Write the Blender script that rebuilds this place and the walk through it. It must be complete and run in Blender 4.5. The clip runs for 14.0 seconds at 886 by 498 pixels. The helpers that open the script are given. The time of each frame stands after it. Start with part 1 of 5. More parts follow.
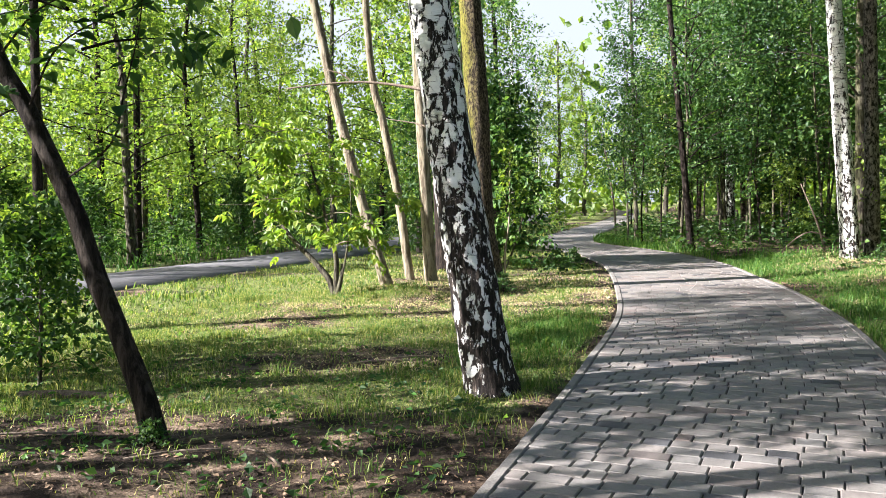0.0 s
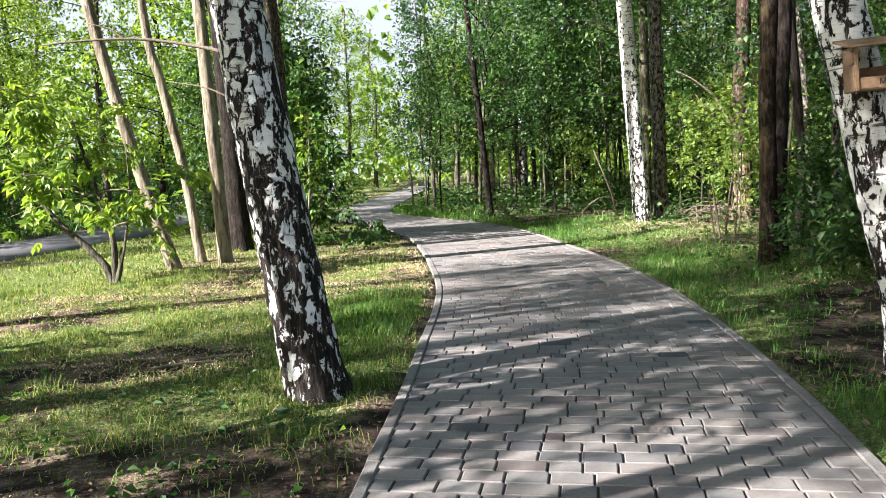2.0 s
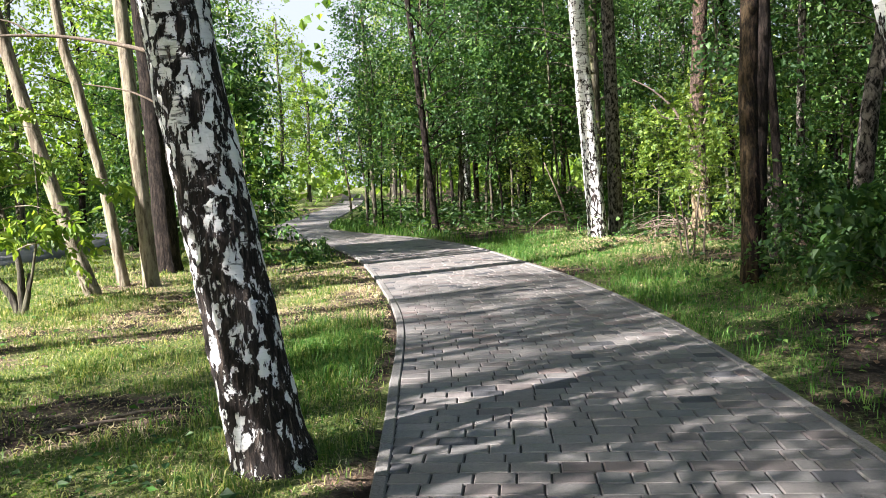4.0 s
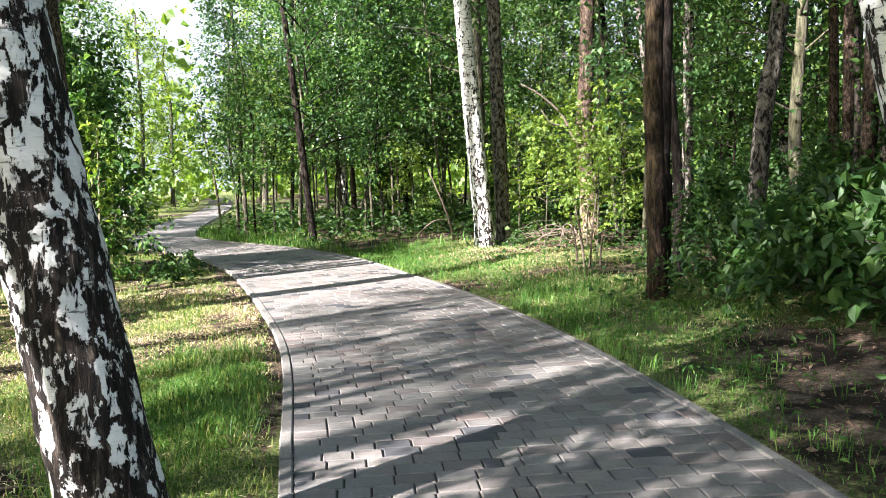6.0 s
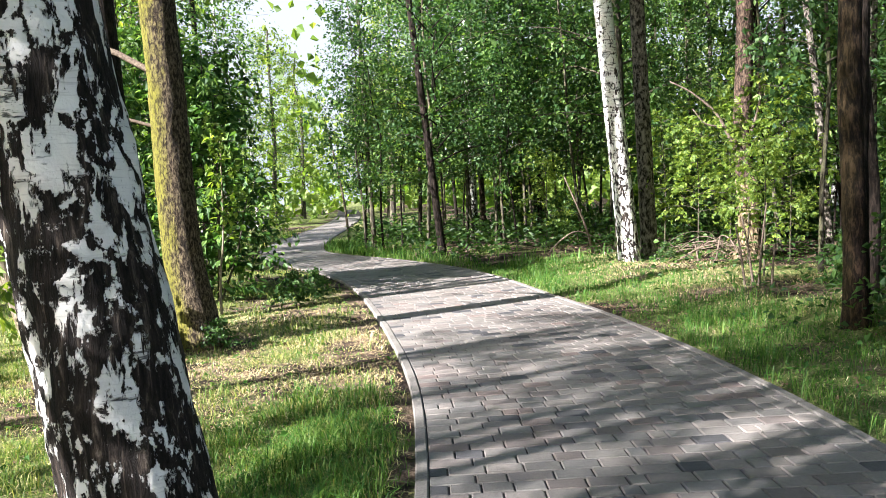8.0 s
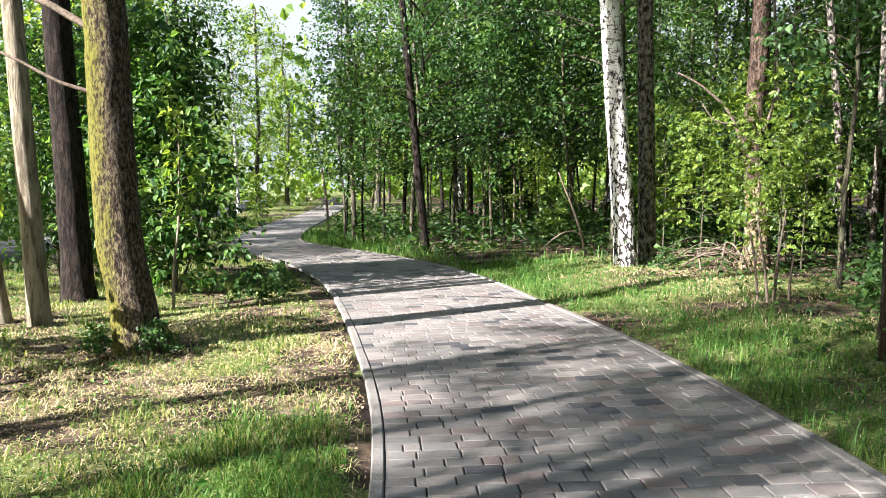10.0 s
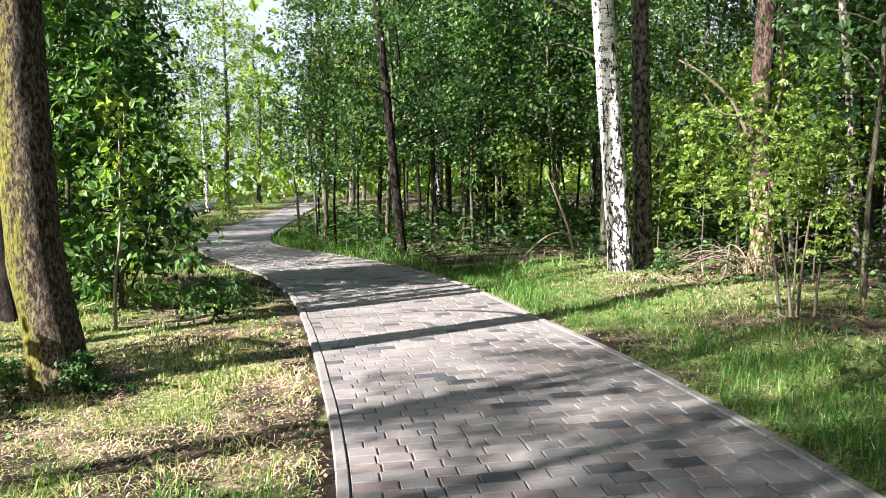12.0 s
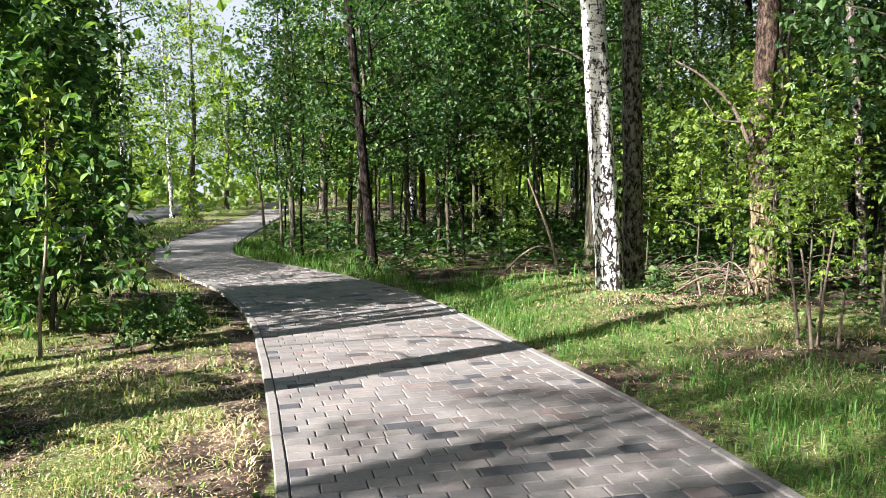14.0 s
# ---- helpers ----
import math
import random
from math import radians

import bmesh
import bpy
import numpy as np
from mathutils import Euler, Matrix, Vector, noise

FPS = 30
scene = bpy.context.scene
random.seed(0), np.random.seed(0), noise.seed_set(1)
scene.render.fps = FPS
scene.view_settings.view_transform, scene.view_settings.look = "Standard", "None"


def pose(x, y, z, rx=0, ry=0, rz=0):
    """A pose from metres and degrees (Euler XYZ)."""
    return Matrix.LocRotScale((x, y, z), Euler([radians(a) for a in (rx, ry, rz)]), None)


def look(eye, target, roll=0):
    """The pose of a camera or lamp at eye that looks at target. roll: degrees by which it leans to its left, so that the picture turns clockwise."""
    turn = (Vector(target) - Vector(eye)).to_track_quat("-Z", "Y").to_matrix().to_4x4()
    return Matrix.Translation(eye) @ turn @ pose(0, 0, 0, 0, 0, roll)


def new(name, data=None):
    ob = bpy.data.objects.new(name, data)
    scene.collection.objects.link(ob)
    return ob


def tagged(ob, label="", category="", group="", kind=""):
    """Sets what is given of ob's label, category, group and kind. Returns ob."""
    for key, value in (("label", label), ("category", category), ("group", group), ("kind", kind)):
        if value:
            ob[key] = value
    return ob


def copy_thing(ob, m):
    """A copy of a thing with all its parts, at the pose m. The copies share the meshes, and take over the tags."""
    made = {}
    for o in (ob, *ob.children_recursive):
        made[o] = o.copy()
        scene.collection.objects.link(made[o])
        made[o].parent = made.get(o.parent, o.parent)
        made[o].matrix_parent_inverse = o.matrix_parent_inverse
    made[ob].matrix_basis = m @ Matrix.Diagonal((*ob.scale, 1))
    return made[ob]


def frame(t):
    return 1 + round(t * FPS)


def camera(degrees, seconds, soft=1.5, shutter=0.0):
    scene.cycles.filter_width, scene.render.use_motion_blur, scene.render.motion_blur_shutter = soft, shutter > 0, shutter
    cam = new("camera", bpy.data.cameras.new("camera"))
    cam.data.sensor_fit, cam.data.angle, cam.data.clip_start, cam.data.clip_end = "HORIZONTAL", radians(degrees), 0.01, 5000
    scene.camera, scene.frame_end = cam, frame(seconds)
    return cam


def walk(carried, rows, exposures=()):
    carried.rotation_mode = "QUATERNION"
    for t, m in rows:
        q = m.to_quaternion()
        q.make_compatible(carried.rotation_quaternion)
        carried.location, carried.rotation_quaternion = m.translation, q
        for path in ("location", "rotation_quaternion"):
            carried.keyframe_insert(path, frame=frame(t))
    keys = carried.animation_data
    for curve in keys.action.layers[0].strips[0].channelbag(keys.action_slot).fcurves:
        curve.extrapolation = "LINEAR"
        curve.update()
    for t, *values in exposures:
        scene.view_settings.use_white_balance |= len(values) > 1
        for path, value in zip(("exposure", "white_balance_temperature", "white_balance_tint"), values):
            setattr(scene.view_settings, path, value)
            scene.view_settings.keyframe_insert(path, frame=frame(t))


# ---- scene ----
cam = camera(55.6, 14.0, soft=0.75)
METRES, EYE, TILT, LEAN, TURN = 7.65, 1.44, 0.0, 0.0, 19.7
ROWS = [
    (0.0, 0.0, 0.0, 0.0, -0.07, -3.49, 1.22),
    (0.5, -0.0107, 0.0298, -0.0022, -0.24, -3.95, 1.27),
    (1.0, -0.0289, 0.0565, -0.0003, -6.04, -4.55, 2.67),
    (1.5, -0.0265, 0.0887, -0.0038, -9.98, -5.47, 2.6),
    (2.0, -0.018, 0.1257, -0.004, -14.45, -5.79, 2.32),
    (2.5, -0.0269, 0.171, -0.0025, -18.28, -5.69, 2.73),
    (3.0, -0.0301, 0.205, -0.0034, -22.15, -5.69, 3.39),
    (3.5, -0.0208, 0.2359, 0.0005, -19.19, -4.28, 3.46),
    (4.0, -0.0188, 0.2696, -0.0059, -19.14, -5.01, 2.4),
    (6.5, 0.0115, 0.4273, 0.0021, -28.8, -5.02, 2.03),
    (7.0, 0.0313, 0.4622, 0.0022, -25.49, -4.59, 1.98),
    (7.5, 0.0389, 0.4957, 0.0017, -21.09, -4.23, 2.46),
    (8.0, 0.0391, 0.5313, 0.0043, -19.45, -4.11, 2.9),
    (8.5, 0.0567, 0.5627, 0.0009, -20.45, -4.17, 2.04),
    (11.0, 0.124, 0.7443, 0.006, -19.78, -4.89, 0.05),
    (11.5, 0.1288, 0.7857, 0.0097, -20.11, -4.84, 0.72),
    (12.0, 0.1444, 0.8116, 0.0088, -21.86, -5.03, 0.87),
    (12.5, 0.1597, 0.8458, 0.0121, -21.09, -5.05, -0.44),
    (13.0, 0.1596, 0.8873, 0.0139, -19.03, -4.57, 0.1),
    (13.5, 0.1688, 0.9142, 0.0122, -19.37, -4.58, 1.0),
    (14.0, 0.192, 0.9394, 0.0122, -23.71, -4.59, 0.35),
]
walk(cam, [(t, pose(0, 0, EYE, TILT, LEAN, TURN) @ pose(METRES * x, METRES * y, METRES * z, 90 + pitch, roll, yaw)) for t, x, y, z, yaw, pitch, roll in ROWS],
     exposures=[(t, e, 6150, 15.0) for t, e in ((0.0, 2.40), (1.5, 2.42), (2.5, 2.41), (3.5, 2.32), (4.0, 2.36), (6.5, 2.76), (7.0, 2.70), (8.0, 2.52), (8.5, 2.52), (11.0, 2.46), (12.5, 2.40), (13.0, 2.28), (14.0, 2.24))])

# ---- world, sun ----
SUN_EL, SUN_DIR = 30.0, Vector((0.847, 0.531))          # the way that the light goes over the ground
world = bpy.data.worlds.new("world")
scene.world = world
world.use_nodes = True
wn = world.node_tree.nodes
sky = wn.new("ShaderNodeTexSky")
sky.sky_type, sky.sun_disc = "NISHITA", False
sky.sun_elevation = radians(SUN_EL)
sky.sun_rotation = math.atan2(-SUN_DIR.x, -SUN_DIR.y)
sky.air_density, sky.dust_density, sky.ozone_density = 1.0, 2.6, 1.0
wn["Background"].inputs["Strength"].default_value = 0.05
world.node_tree.links.new(sky.outputs[0], wn["Background"].inputs["Color"])
sun_data = bpy.data.lights.new("sun", "SUN")
sun_data.energy, sun_data.angle, sun_data.color = 5.0, radians(0.53), (1.0, 0.945, 0.87)
sun = new("sun", sun_data)
down = Vector((SUN_DIR.x, SUN_DIR.y, -math.tan(radians(SUN_EL)))).normalized()
sun.matrix_world = look((-30, -20, 30), Vector((-30, -20, 30)) + down)

# ---- materials ----


class Nodes:
    """A node material, wired with short calls."""

    def __init__(self, name):
        self.mat = bpy.data.materials.new(name)
        self.mat.use_nodes = True
        self.tree = self.mat.node_tree
        self.shader = self.tree.nodes["Principled BSDF"]
        self.out = self.tree.nodes["Material Output"]

    def node(self, kind, **inputs):
        n = self.tree.nodes.new("ShaderNode" + kind)
        for key, value in inputs.items():
            self.put(n.inputs[key.replace("_", " ")], value)
        return n

    def put(self, socket, value):
        if isinstance(value, bpy.types.NodeSocket):
            self.tree.links.new(value, socket)
        else:
            socket.default_value = value

    def coords(self, which="Object", scale=(1, 1, 1)):
        c = self.node("TexCoord").outputs[which]
        return self.node("Mapping", Vector=c, Scale=scale).outputs[0]

    def noise(self, vec, scale, detail=4, rough=0.6, distortion=0.0):
        return self.node("TexNoise", Vector=vec, Scale=scale, Detail=detail, Roughness=rough, Distortion=distortion).outputs[0]

    def ramp(self, fac, *stops):
        n = self.node("ValToRGB", Fac=fac)
        while len(n.color_ramp.elements) < len(stops):
            n.color_ramp.elements.new(0.5)
        for e, (p, c) in zip(n.color_ramp.elements, stops):
            e.position = p
            e.color = (*c, 1) if isinstance(c, tuple) else (c, c, c, 1)
        return n.outputs[0]

    def mix(self, fac, a, b, blend="MIX"):
        n = self.tree.nodes.new("ShaderNodeMix")
        n.data_type, n.blend_type = "RGBA", blend
        for i, v in ((0, fac), (6, a), (7, b)):
            if isinstance(v, tuple) and len(v) == 3:
                v = (*v, 1)
            self.put(n.inputs[i], v)
        return n.outputs[2]

    def maths(self, op, a, b=0.0, clamp=False):
        n = self.tree.nodes.new("ShaderNodeMath")
        n.operation, n.use_clamp = op, clamp
        self.put(n.inputs[0], a), self.put(n.inputs[1], b)
        return n.outputs[0]

    def bump(self, height, strength=0.5, distance=0.02):
        self.put(self.shader.inputs["Normal"], self.node("Bump", Height=height, Strength=strength, Distance=distance).outputs[0])

    def done(self, colour, rough=0.8, spec=0.3):
        self.put(self.shader.inputs["Base Color"], (*colour, 1) if isinstance(colour, tuple) else colour)
        self.put(self.shader.inputs["Roughness"], rough)
        self.put(self.shader.inputs["Specular IOR Level"], spec)
        return self.mat


def leaf_material(name, dark, mid, light, glow=0.45, shine=0.04):
    """Thin leaves: light comes back from them and through them."""
    m = Nodes(name)
    rnd = m.node("NewGeometry").outputs["Random Per Island"]
    tree_rnd = m.node("ObjectInfo").outputs["Random"]
    col = m.ramp(rnd, (0.0, dark), (0.5, mid), (1.0, light))
    col = m.mix(m.maths("MULTIPLY", tree_rnd, 0.45), col, m.mix(1.0, col, (1.16, 1.03, 0.8), "MULTIPLY"))
    thru = m.mix(1.0, col, (1.62, 1.60, 0.80), "MULTIPLY")
    base = m.node("BsdfDiffuse", Color=col).outputs[0]
    back = m.node("BsdfTranslucent", Color=thru).outputs[0]
    gloss = m.node("BsdfGlossy", Color=(0.9, 0.95, 0.9, 1), Roughness=0.55).outputs[0]
    both = m.node("MixShader", Fac=glow)
    m.put(both.inputs[1], base), m.put(both.inputs[2], back)
    last = m.node("MixShader", Fac=shine)
    m.put(last.inputs[1], both.outputs[0]), m.put(last.inputs[2], gloss)
    m.put(m.out.inputs["Surface"], last.outputs[0])
    return m.mat


LEAF = leaf_material("leaf_green", (0.019, 0.060, 0.014), (0.050, 0.124, 0.028), (0.150, 0.255, 0.066), 0.45, 0.025)
# lighter, yellower leaf: part of the sunlit look is put into this colour
LEAF_BRIGHT = leaf_material("leaf_bright", (0.056, 0.115, 0.012), (0.120, 0.205, 0.026), (0.215, 0.290, 0.050), 0.5, 0.03)
LEAF_COOL = leaf_material("leaf_cool", (0.014, 0.050, 0.015), (0.037, 0.098, 0.029), (0.082, 0.160, 0.048), 0.45, 0.025)
LAWN = leaf_material("lawn_blade", (0.036, 0.078, 0.016), (0.105, 0.188, 0.040), (0.310, 0.315, 0.125), 0.4, 0.015)
GRASS = leaf_material("grass_blade", (0.022, 0.068, 0.014), (0.062, 0.165, 0.028), (0.150, 0.240, 0.058), 0.4, 0.015)
STRAW = leaf_material("straw", (0.26, 0.21, 0.12), (0.48, 0.41, 0.25), (0.66, 0.59, 0.40), 0.25, 0.02)
# leaf green darkened in its colour to stand in for deep woodland shade
LEAF_SHADED = leaf_material("leaf_shaded", (0.013, 0.044, 0.010), (0.034, 0.088, 0.019), (0.076, 0.145, 0.032), 0.45, 0.025)


def birch_material(name, foot):
    """White bark that cracks black towards the foot."""
    m = Nodes(name)
    v = m.coords()
    z = m.node("SeparateXYZ", Vector=v).outputs[2]
    low = m.node("MapRange", Value=z, From_Min=0.15, From_Max=4.0, To_Min=foot, To_Max=-0.45).outputs[0]
    dash = m.noise(m.coords(scale=(5, 5, 34)), 1.0, 5, 0.65, 0.15)
    warp = m.node("VectorMath")
    warp.operation = "MULTIPLY"
    warp.inputs[1].default_value = (1.3, 1.3, 1.0)
    m.put(warp.inputs[0], m.node("TexNoise", Vector=m.coords(scale=(9, 9, 9)), Scale=1.0, Detail=5, Roughness=0.65).outputs["Color"])
    where = m.node("VectorMath")
    where.operation = "ADD"
    m.put(where.inputs[0], m.coords(scale=(9.5, 9.5, 4.6))), m.put(where.inputs[1], warp.outputs[0])
    plates = m.node("TexVoronoi")
    plates.feature = "DISTANCE_TO_EDGE"
    m.put(plates.inputs["Vector"], where.outputs[0]), m.put(plates.inputs["Scale"], 1.0)
    rag = m.noise(m.coords(scale=(22, 22, 10)), 1.0, 7, 0.70)
    crack = m.noise(m.coords(scale=(15, 15, 4.6)), 1.0, 7, 0.66, 0.3)
    band = m.noise(m.coords(scale=(7.0, 7.0, 13.0)), 1.0, 8, 0.72, 0.2)
    wide = m.maths("ADD", m.maths("MULTIPLY", low, 0.095), m.maths("MULTIPLY", m.maths("SUBTRACT", rag, 0.43), 0.85))
    edges = m.ramp(m.maths("SUBTRACT", wide, plates.outputs[0]), (0.0, 0.0), (0.03, 1.0))
    clefts = m.ramp(m.maths("ADD", crack, m.maths("MULTIPLY", low, 0.075)), (0.565, 0.0), (0.585, 1.0))
    black = m.maths("MAXIMUM", edges, clefts)
    dashes = m.ramp(m.maths("SUBTRACT", dash, m.maths("MULTIPLY", low, 0.06)), (0.59, 0.0), (0.63, 1.0))
    scars = m.ramp(m.maths("ADD", band, m.maths("MULTIPLY", low, -0.03)), (0.60, 0.0), (0.625, 1.0))
    dark = m.maths("MAXIMUM", m.maths("MAXIMUM", black, m.maths("MULTIPLY", dashes, 0.8)), scars)
    fine = m.noise(v, 40, 4)
    white = m.ramp(m.noise(m.coords(scale=(3, 3, 9)), 1.0, 4), (0.25, (0.54, 0.51, 0.46)), (0.45, (0.76, 0.745, 0.715)), (0.8, (0.84, 0.835, 0.81)))
    lines = m.ramp(m.noise(m.coords(scale=(9, 9, 150)), 1.0, 3, 0.6), (0.56, 1.0), (0.68, 0.78))
    white = m.mix(1.0, white, lines, "MULTIPLY")
    lichen = m.ramp(m.noise(m.coords(scale=(4, 4, 3)), 1.0, 6, 0.75), (0.60, 0.0), (0.68, 0.7))
    white = m.mix(lichen, white, (0.40, 0.40, 0.27))
    ridges = m.noise(m.coords(scale=(44, 44, 6)), 1.0, 7, 0.75, 0.6)
    soot = m.ramp(ridges, (0.40, (0.005, 0.004, 0.0035)), (0.54, (0.026, 0.020, 0.017)), (0.62, (0.10, 0.078, 0.062)), (0.72, (0.32, 0.27, 0.23)))
    relief = m.maths("ADD", m.maths("MULTIPLY", m.maths("MULTIPLY", ridges, dark), 0.9), m.maths("MULTIPLY", fine, 0.25))
    m.bump(m.maths("SUBTRACT", relief, dark), 1.0, 0.02)
    return m.done(m.mix(dark, white, soot), 0.8, 0.2)


def bark_material(name, deep, mid, top, moss=0.0, scale=1.0, moss_colour=(0.11, 0.13, 0.02), tall=4.2, side_pull=0.10):
    m = Nodes(name)
    v = m.coords()
    plates = m.noise(m.coords(scale=(22 * scale, 22 * scale, tall * scale)), 1.0, 8, 0.72, 0.45)
    col = m.ramp(plates, (0.43, deep), (0.50, mid), (0.60, top))
    col = m.mix(m.maths("MULTIPLY", m.noise(v, 2.2, 3), 0.6), col, m.mix(1.0, col, (0.6, 0.62, 0.6), "MULTIPLY"))
    if moss:
        side = m.node("SeparateXYZ", Vector=m.node("NewGeometry").outputs["Normal"]).outputs[0]
        where = m.maths("ADD", m.maths("MULTIPLY", m.maths("ADD", m.noise(m.coords(scale=(4, 4, 1.6)), 1.0, 5, 0.7), plates), 0.5), m.maths("MULTIPLY", side, -side_pull))
        where = m.maths("MULTIPLY", m.ramp(where, (0.46, 0.0), (0.62, 1.0)), m.ramp(plates, (0.43, 0.4), (0.54, 1.0)))
        col = m.mix(m.maths("MULTIPLY", where, moss), col, moss_colour)
    m.bump(plates, 1.0, 0.05)
    return m.done(col, 0.9, 0.15)


BIRCH, BIRCH_WHITE = birch_material("birch_bark", 1.0), birch_material("birch_bark_white", 0.45)
BARK_DARK = bark_material("bark_dark", (0.008, 0.006, 0.005), (0.020, 0.015, 0.012), (0.045, 0.034, 0.027), 0.0, 1.2, tall=5.5)
BARK_BLACK = bark_material("bark_blackish", (0.012, 0.009, 0.007), (0.030, 0.023, 0.018), (0.065, 0.052, 0.042))
BARK_MOSS = bark_material("bark_mossy", (0.022, 0.017, 0.012), (0.085, 0.064, 0.043), (0.24, 0.19, 0.13), 0.9, 2.0, (0.17, 0.165, 0.024), 9.0, 0.20)
BARK_LICHEN = bark_material("bark_lichened", (0.008, 0.006, 0.005), (0.017, 0.011, 0.009), (0.052, 0.032, 0.025), 0.12, 1.2, (0.24, 0.19, 0.05), 6.0)
BARK_PALE = bark_material("bark_pale", (0.13, 0.105, 0.075), (0.26, 0.22, 0.165), (0.36, 0.31, 0.24), 0.25, 0.6)
BARK_PINE = bark_material("bark_pine", (0.018, 0.013, 0.010), (0.070, 0.048, 0.036), (0.16, 0.112, 0.082), 0.0, 1.4, tall=9.0)
BARK_GREY = bark_material("bark_grey", (0.035, 0.030, 0.024), (0.085, 0.075, 0.060), (0.15, 0.135, 0.11), 0.3, 0.8)
BARK_PATCHY = bark_material("bark_patchy", (0.012, 0.010, 0.009), (0.12, 0.105, 0.09), (0.27, 0.24, 0.20), 0.0, 0.8, tall=12.0)
BARK_ROT = bark_material("bark_rotten", (0.05, 0.035, 0.022), (0.20, 0.15, 0.09), (0.40, 0.33, 0.22), 0.15)


def ground_material():
    """Soil, litter and thin turf; the turf mask belongs to the ground's own points."""
    m = Nodes("forest_ground")
    v = m.coords()
    turf = m.node("Attribute")
    turf.attribute_name = "turf"
    t = turf.outputs["Fac"]
    fine, coarse, chips = m.noise(v, 55, 5, 0.7), m.noise(v, 2.3, 4), m.noise(v, 24, 3, 0.7, 1.2)
    soil = m.ramp(fine, (0.3, (0.012, 0.009, 0.007)), (0.6, (0.036, 0.026, 0.020)), (0.8, (0.095, 0.070, 0.054)))
    litter = m.ramp(chips, (0.3, (0.075, 0.052, 0.036)), (0.55, (0.22, 0.16, 0.115)), (0.75, (0.44, 0.35, 0.26)))
    base = m.mix(m.ramp(coarse, (0.46, 0.0), (0.62, 1.0)), soil, litter)
    green = m.ramp(m.noise(v, 38, 4, 0.7), (0.3, (0.05, 0.07, 0.018)), (0.5, (0.12, 0.155, 0.045)), (0.72, (0.34, 0.31, 0.15)))
    edge = m.maths("ADD", t, m.maths("MULTIPLY", m.maths("SUBTRACT", m.noise(v, 9, 4, 0.7), 0.5), 0.9))
    m.bump(m.maths("ADD", fine, m.maths("MULTIPLY", chips, 0.6)), 0.9, 0.03)
    return m.done(m.mix(m.ramp(edge, (0.38, 0.0), (0.62, 1.0)), base, green), 0.95, 0.1)


def paver_material():
    m = Nodes("concrete_paver")
    v = m.coords("Object")
    rnd = m.maths("FRACT", m.maths("ADD", m.node("NewGeometry").outputs["Random Per Island"], m.node("ObjectInfo").outputs["Random"]))
    tone = m.node("ValToRGB", Fac=rnd)
    tone.color_ramp.interpolation = "CONSTANT"
    stops = [(0.0, (0.208, 0.192, 0.178)), (0.2, (0.226, 0.209, 0.192)), (0.4, (0.192, 0.182, 0.171)), (0.6, (0.246, 0.222, 0.202)), (0.76, (0.218, 0.193, 0.177)), (0.9, (0.172, 0.148, 0.136))]
    while len(tone.color_ramp.elements) < len(stops):
        tone.color_ramp.elements.new(0.5)
    for e, (p, c) in zip(tone.color_ramp.elements, stops):
        e.position, e.color = p, (*c, 1)
    w = m.node("NewGeometry").outputs["Position"]
    grit, cloud = m.noise(w, 220, 3, 0.7), m.noise(w, 5.5, 5, 0.65)
    col = m.mix(0.55, tone.outputs[0], m.ramp(cloud, (0.25, 0.5), (0.75, 1.2)), "MULTIPLY")
    stain = m.noise(w, 1.1, 5, 0.7)
    col = m.mix(0.6, col, m.ramp(stain, (0.3, 0.72), (0.5, 1.0), (0.72, 1.22)), "MULTIPLY")
    scuff = m.noise(w, 46, 5, 0.75)
    col = m.mix(0.55, col, m.ramp(scuff, (0.32, 0.62), (0.5, 1.0), (0.7, 1.3)), "MULTIPLY")
    col = m.mix(0.5, col, m.ramp(grit, (0.25, 0.5), (0.75, 1.2)), "MULTIPLY")
    m.bump(m.maths("ADD", grit, m.noise(w, 30, 4)), 0.35, 0.006)
    return m.done(col, m.ramp(cloud, (0.3, 0.55), (0.7, 0.75)), 0.4)


def rough_material(name, a, b, c, scale=60, rough=0.9, spec=0.2, patch=1.3):
    m = Nodes(name)
    w = m.node("NewGeometry").outputs["Position"]
    fine, wide = m.noise(w, scale, 5, 0.7), m.noise(w, patch, 4)
    col = m.ramp(fine, (0.3, a), (0.5, b), (0.75, c))
    col = m.mix(0.6, col, m.ramp(wide, (0.3, 0.65), (0.7, 1.2)), "MULTIPLY")
    m.bump(fine, 0.5, 0.008)
    return m.done(col, rough, spec)


GROUND, PAVER = ground_material(), paver_material()
KERB = rough_material("kerb_concrete", (0.12, 0.112, 0.102), (0.20, 0.188, 0.172), (0.29, 0.272, 0.25), 90)
JOINT = rough_material("joint_sand", (0.020, 0.019, 0.018), (0.045, 0.042, 0.038), (0.09, 0.08, 0.07), 120)
ASPHALT = rough_material("asphalt", (0.075, 0.074, 0.078), (0.115, 0.113, 0.118), (0.17, 0.168, 0.17), 110, 0.85, 0.3)
PLYWOOD = rough_material("plywood", (0.14, 0.082, 0.044), (0.23, 0.145, 0.082), (0.31, 0.21, 0.125), 45, 0.7, 0.25, 6)
DEADWOOD = rough_material("dead_wood", (0.055, 0.042, 0.032), (0.14, 0.11, 0.085), (0.25, 0.205, 0.16), 40, 0.9, 0.15, 4)
INK = rough_material("dark_ink", (0.02, 0.018, 0.017), (0.03, 0.027, 0.025), (0.05, 0.045, 0.04), 80)

# ---- building blocks ----


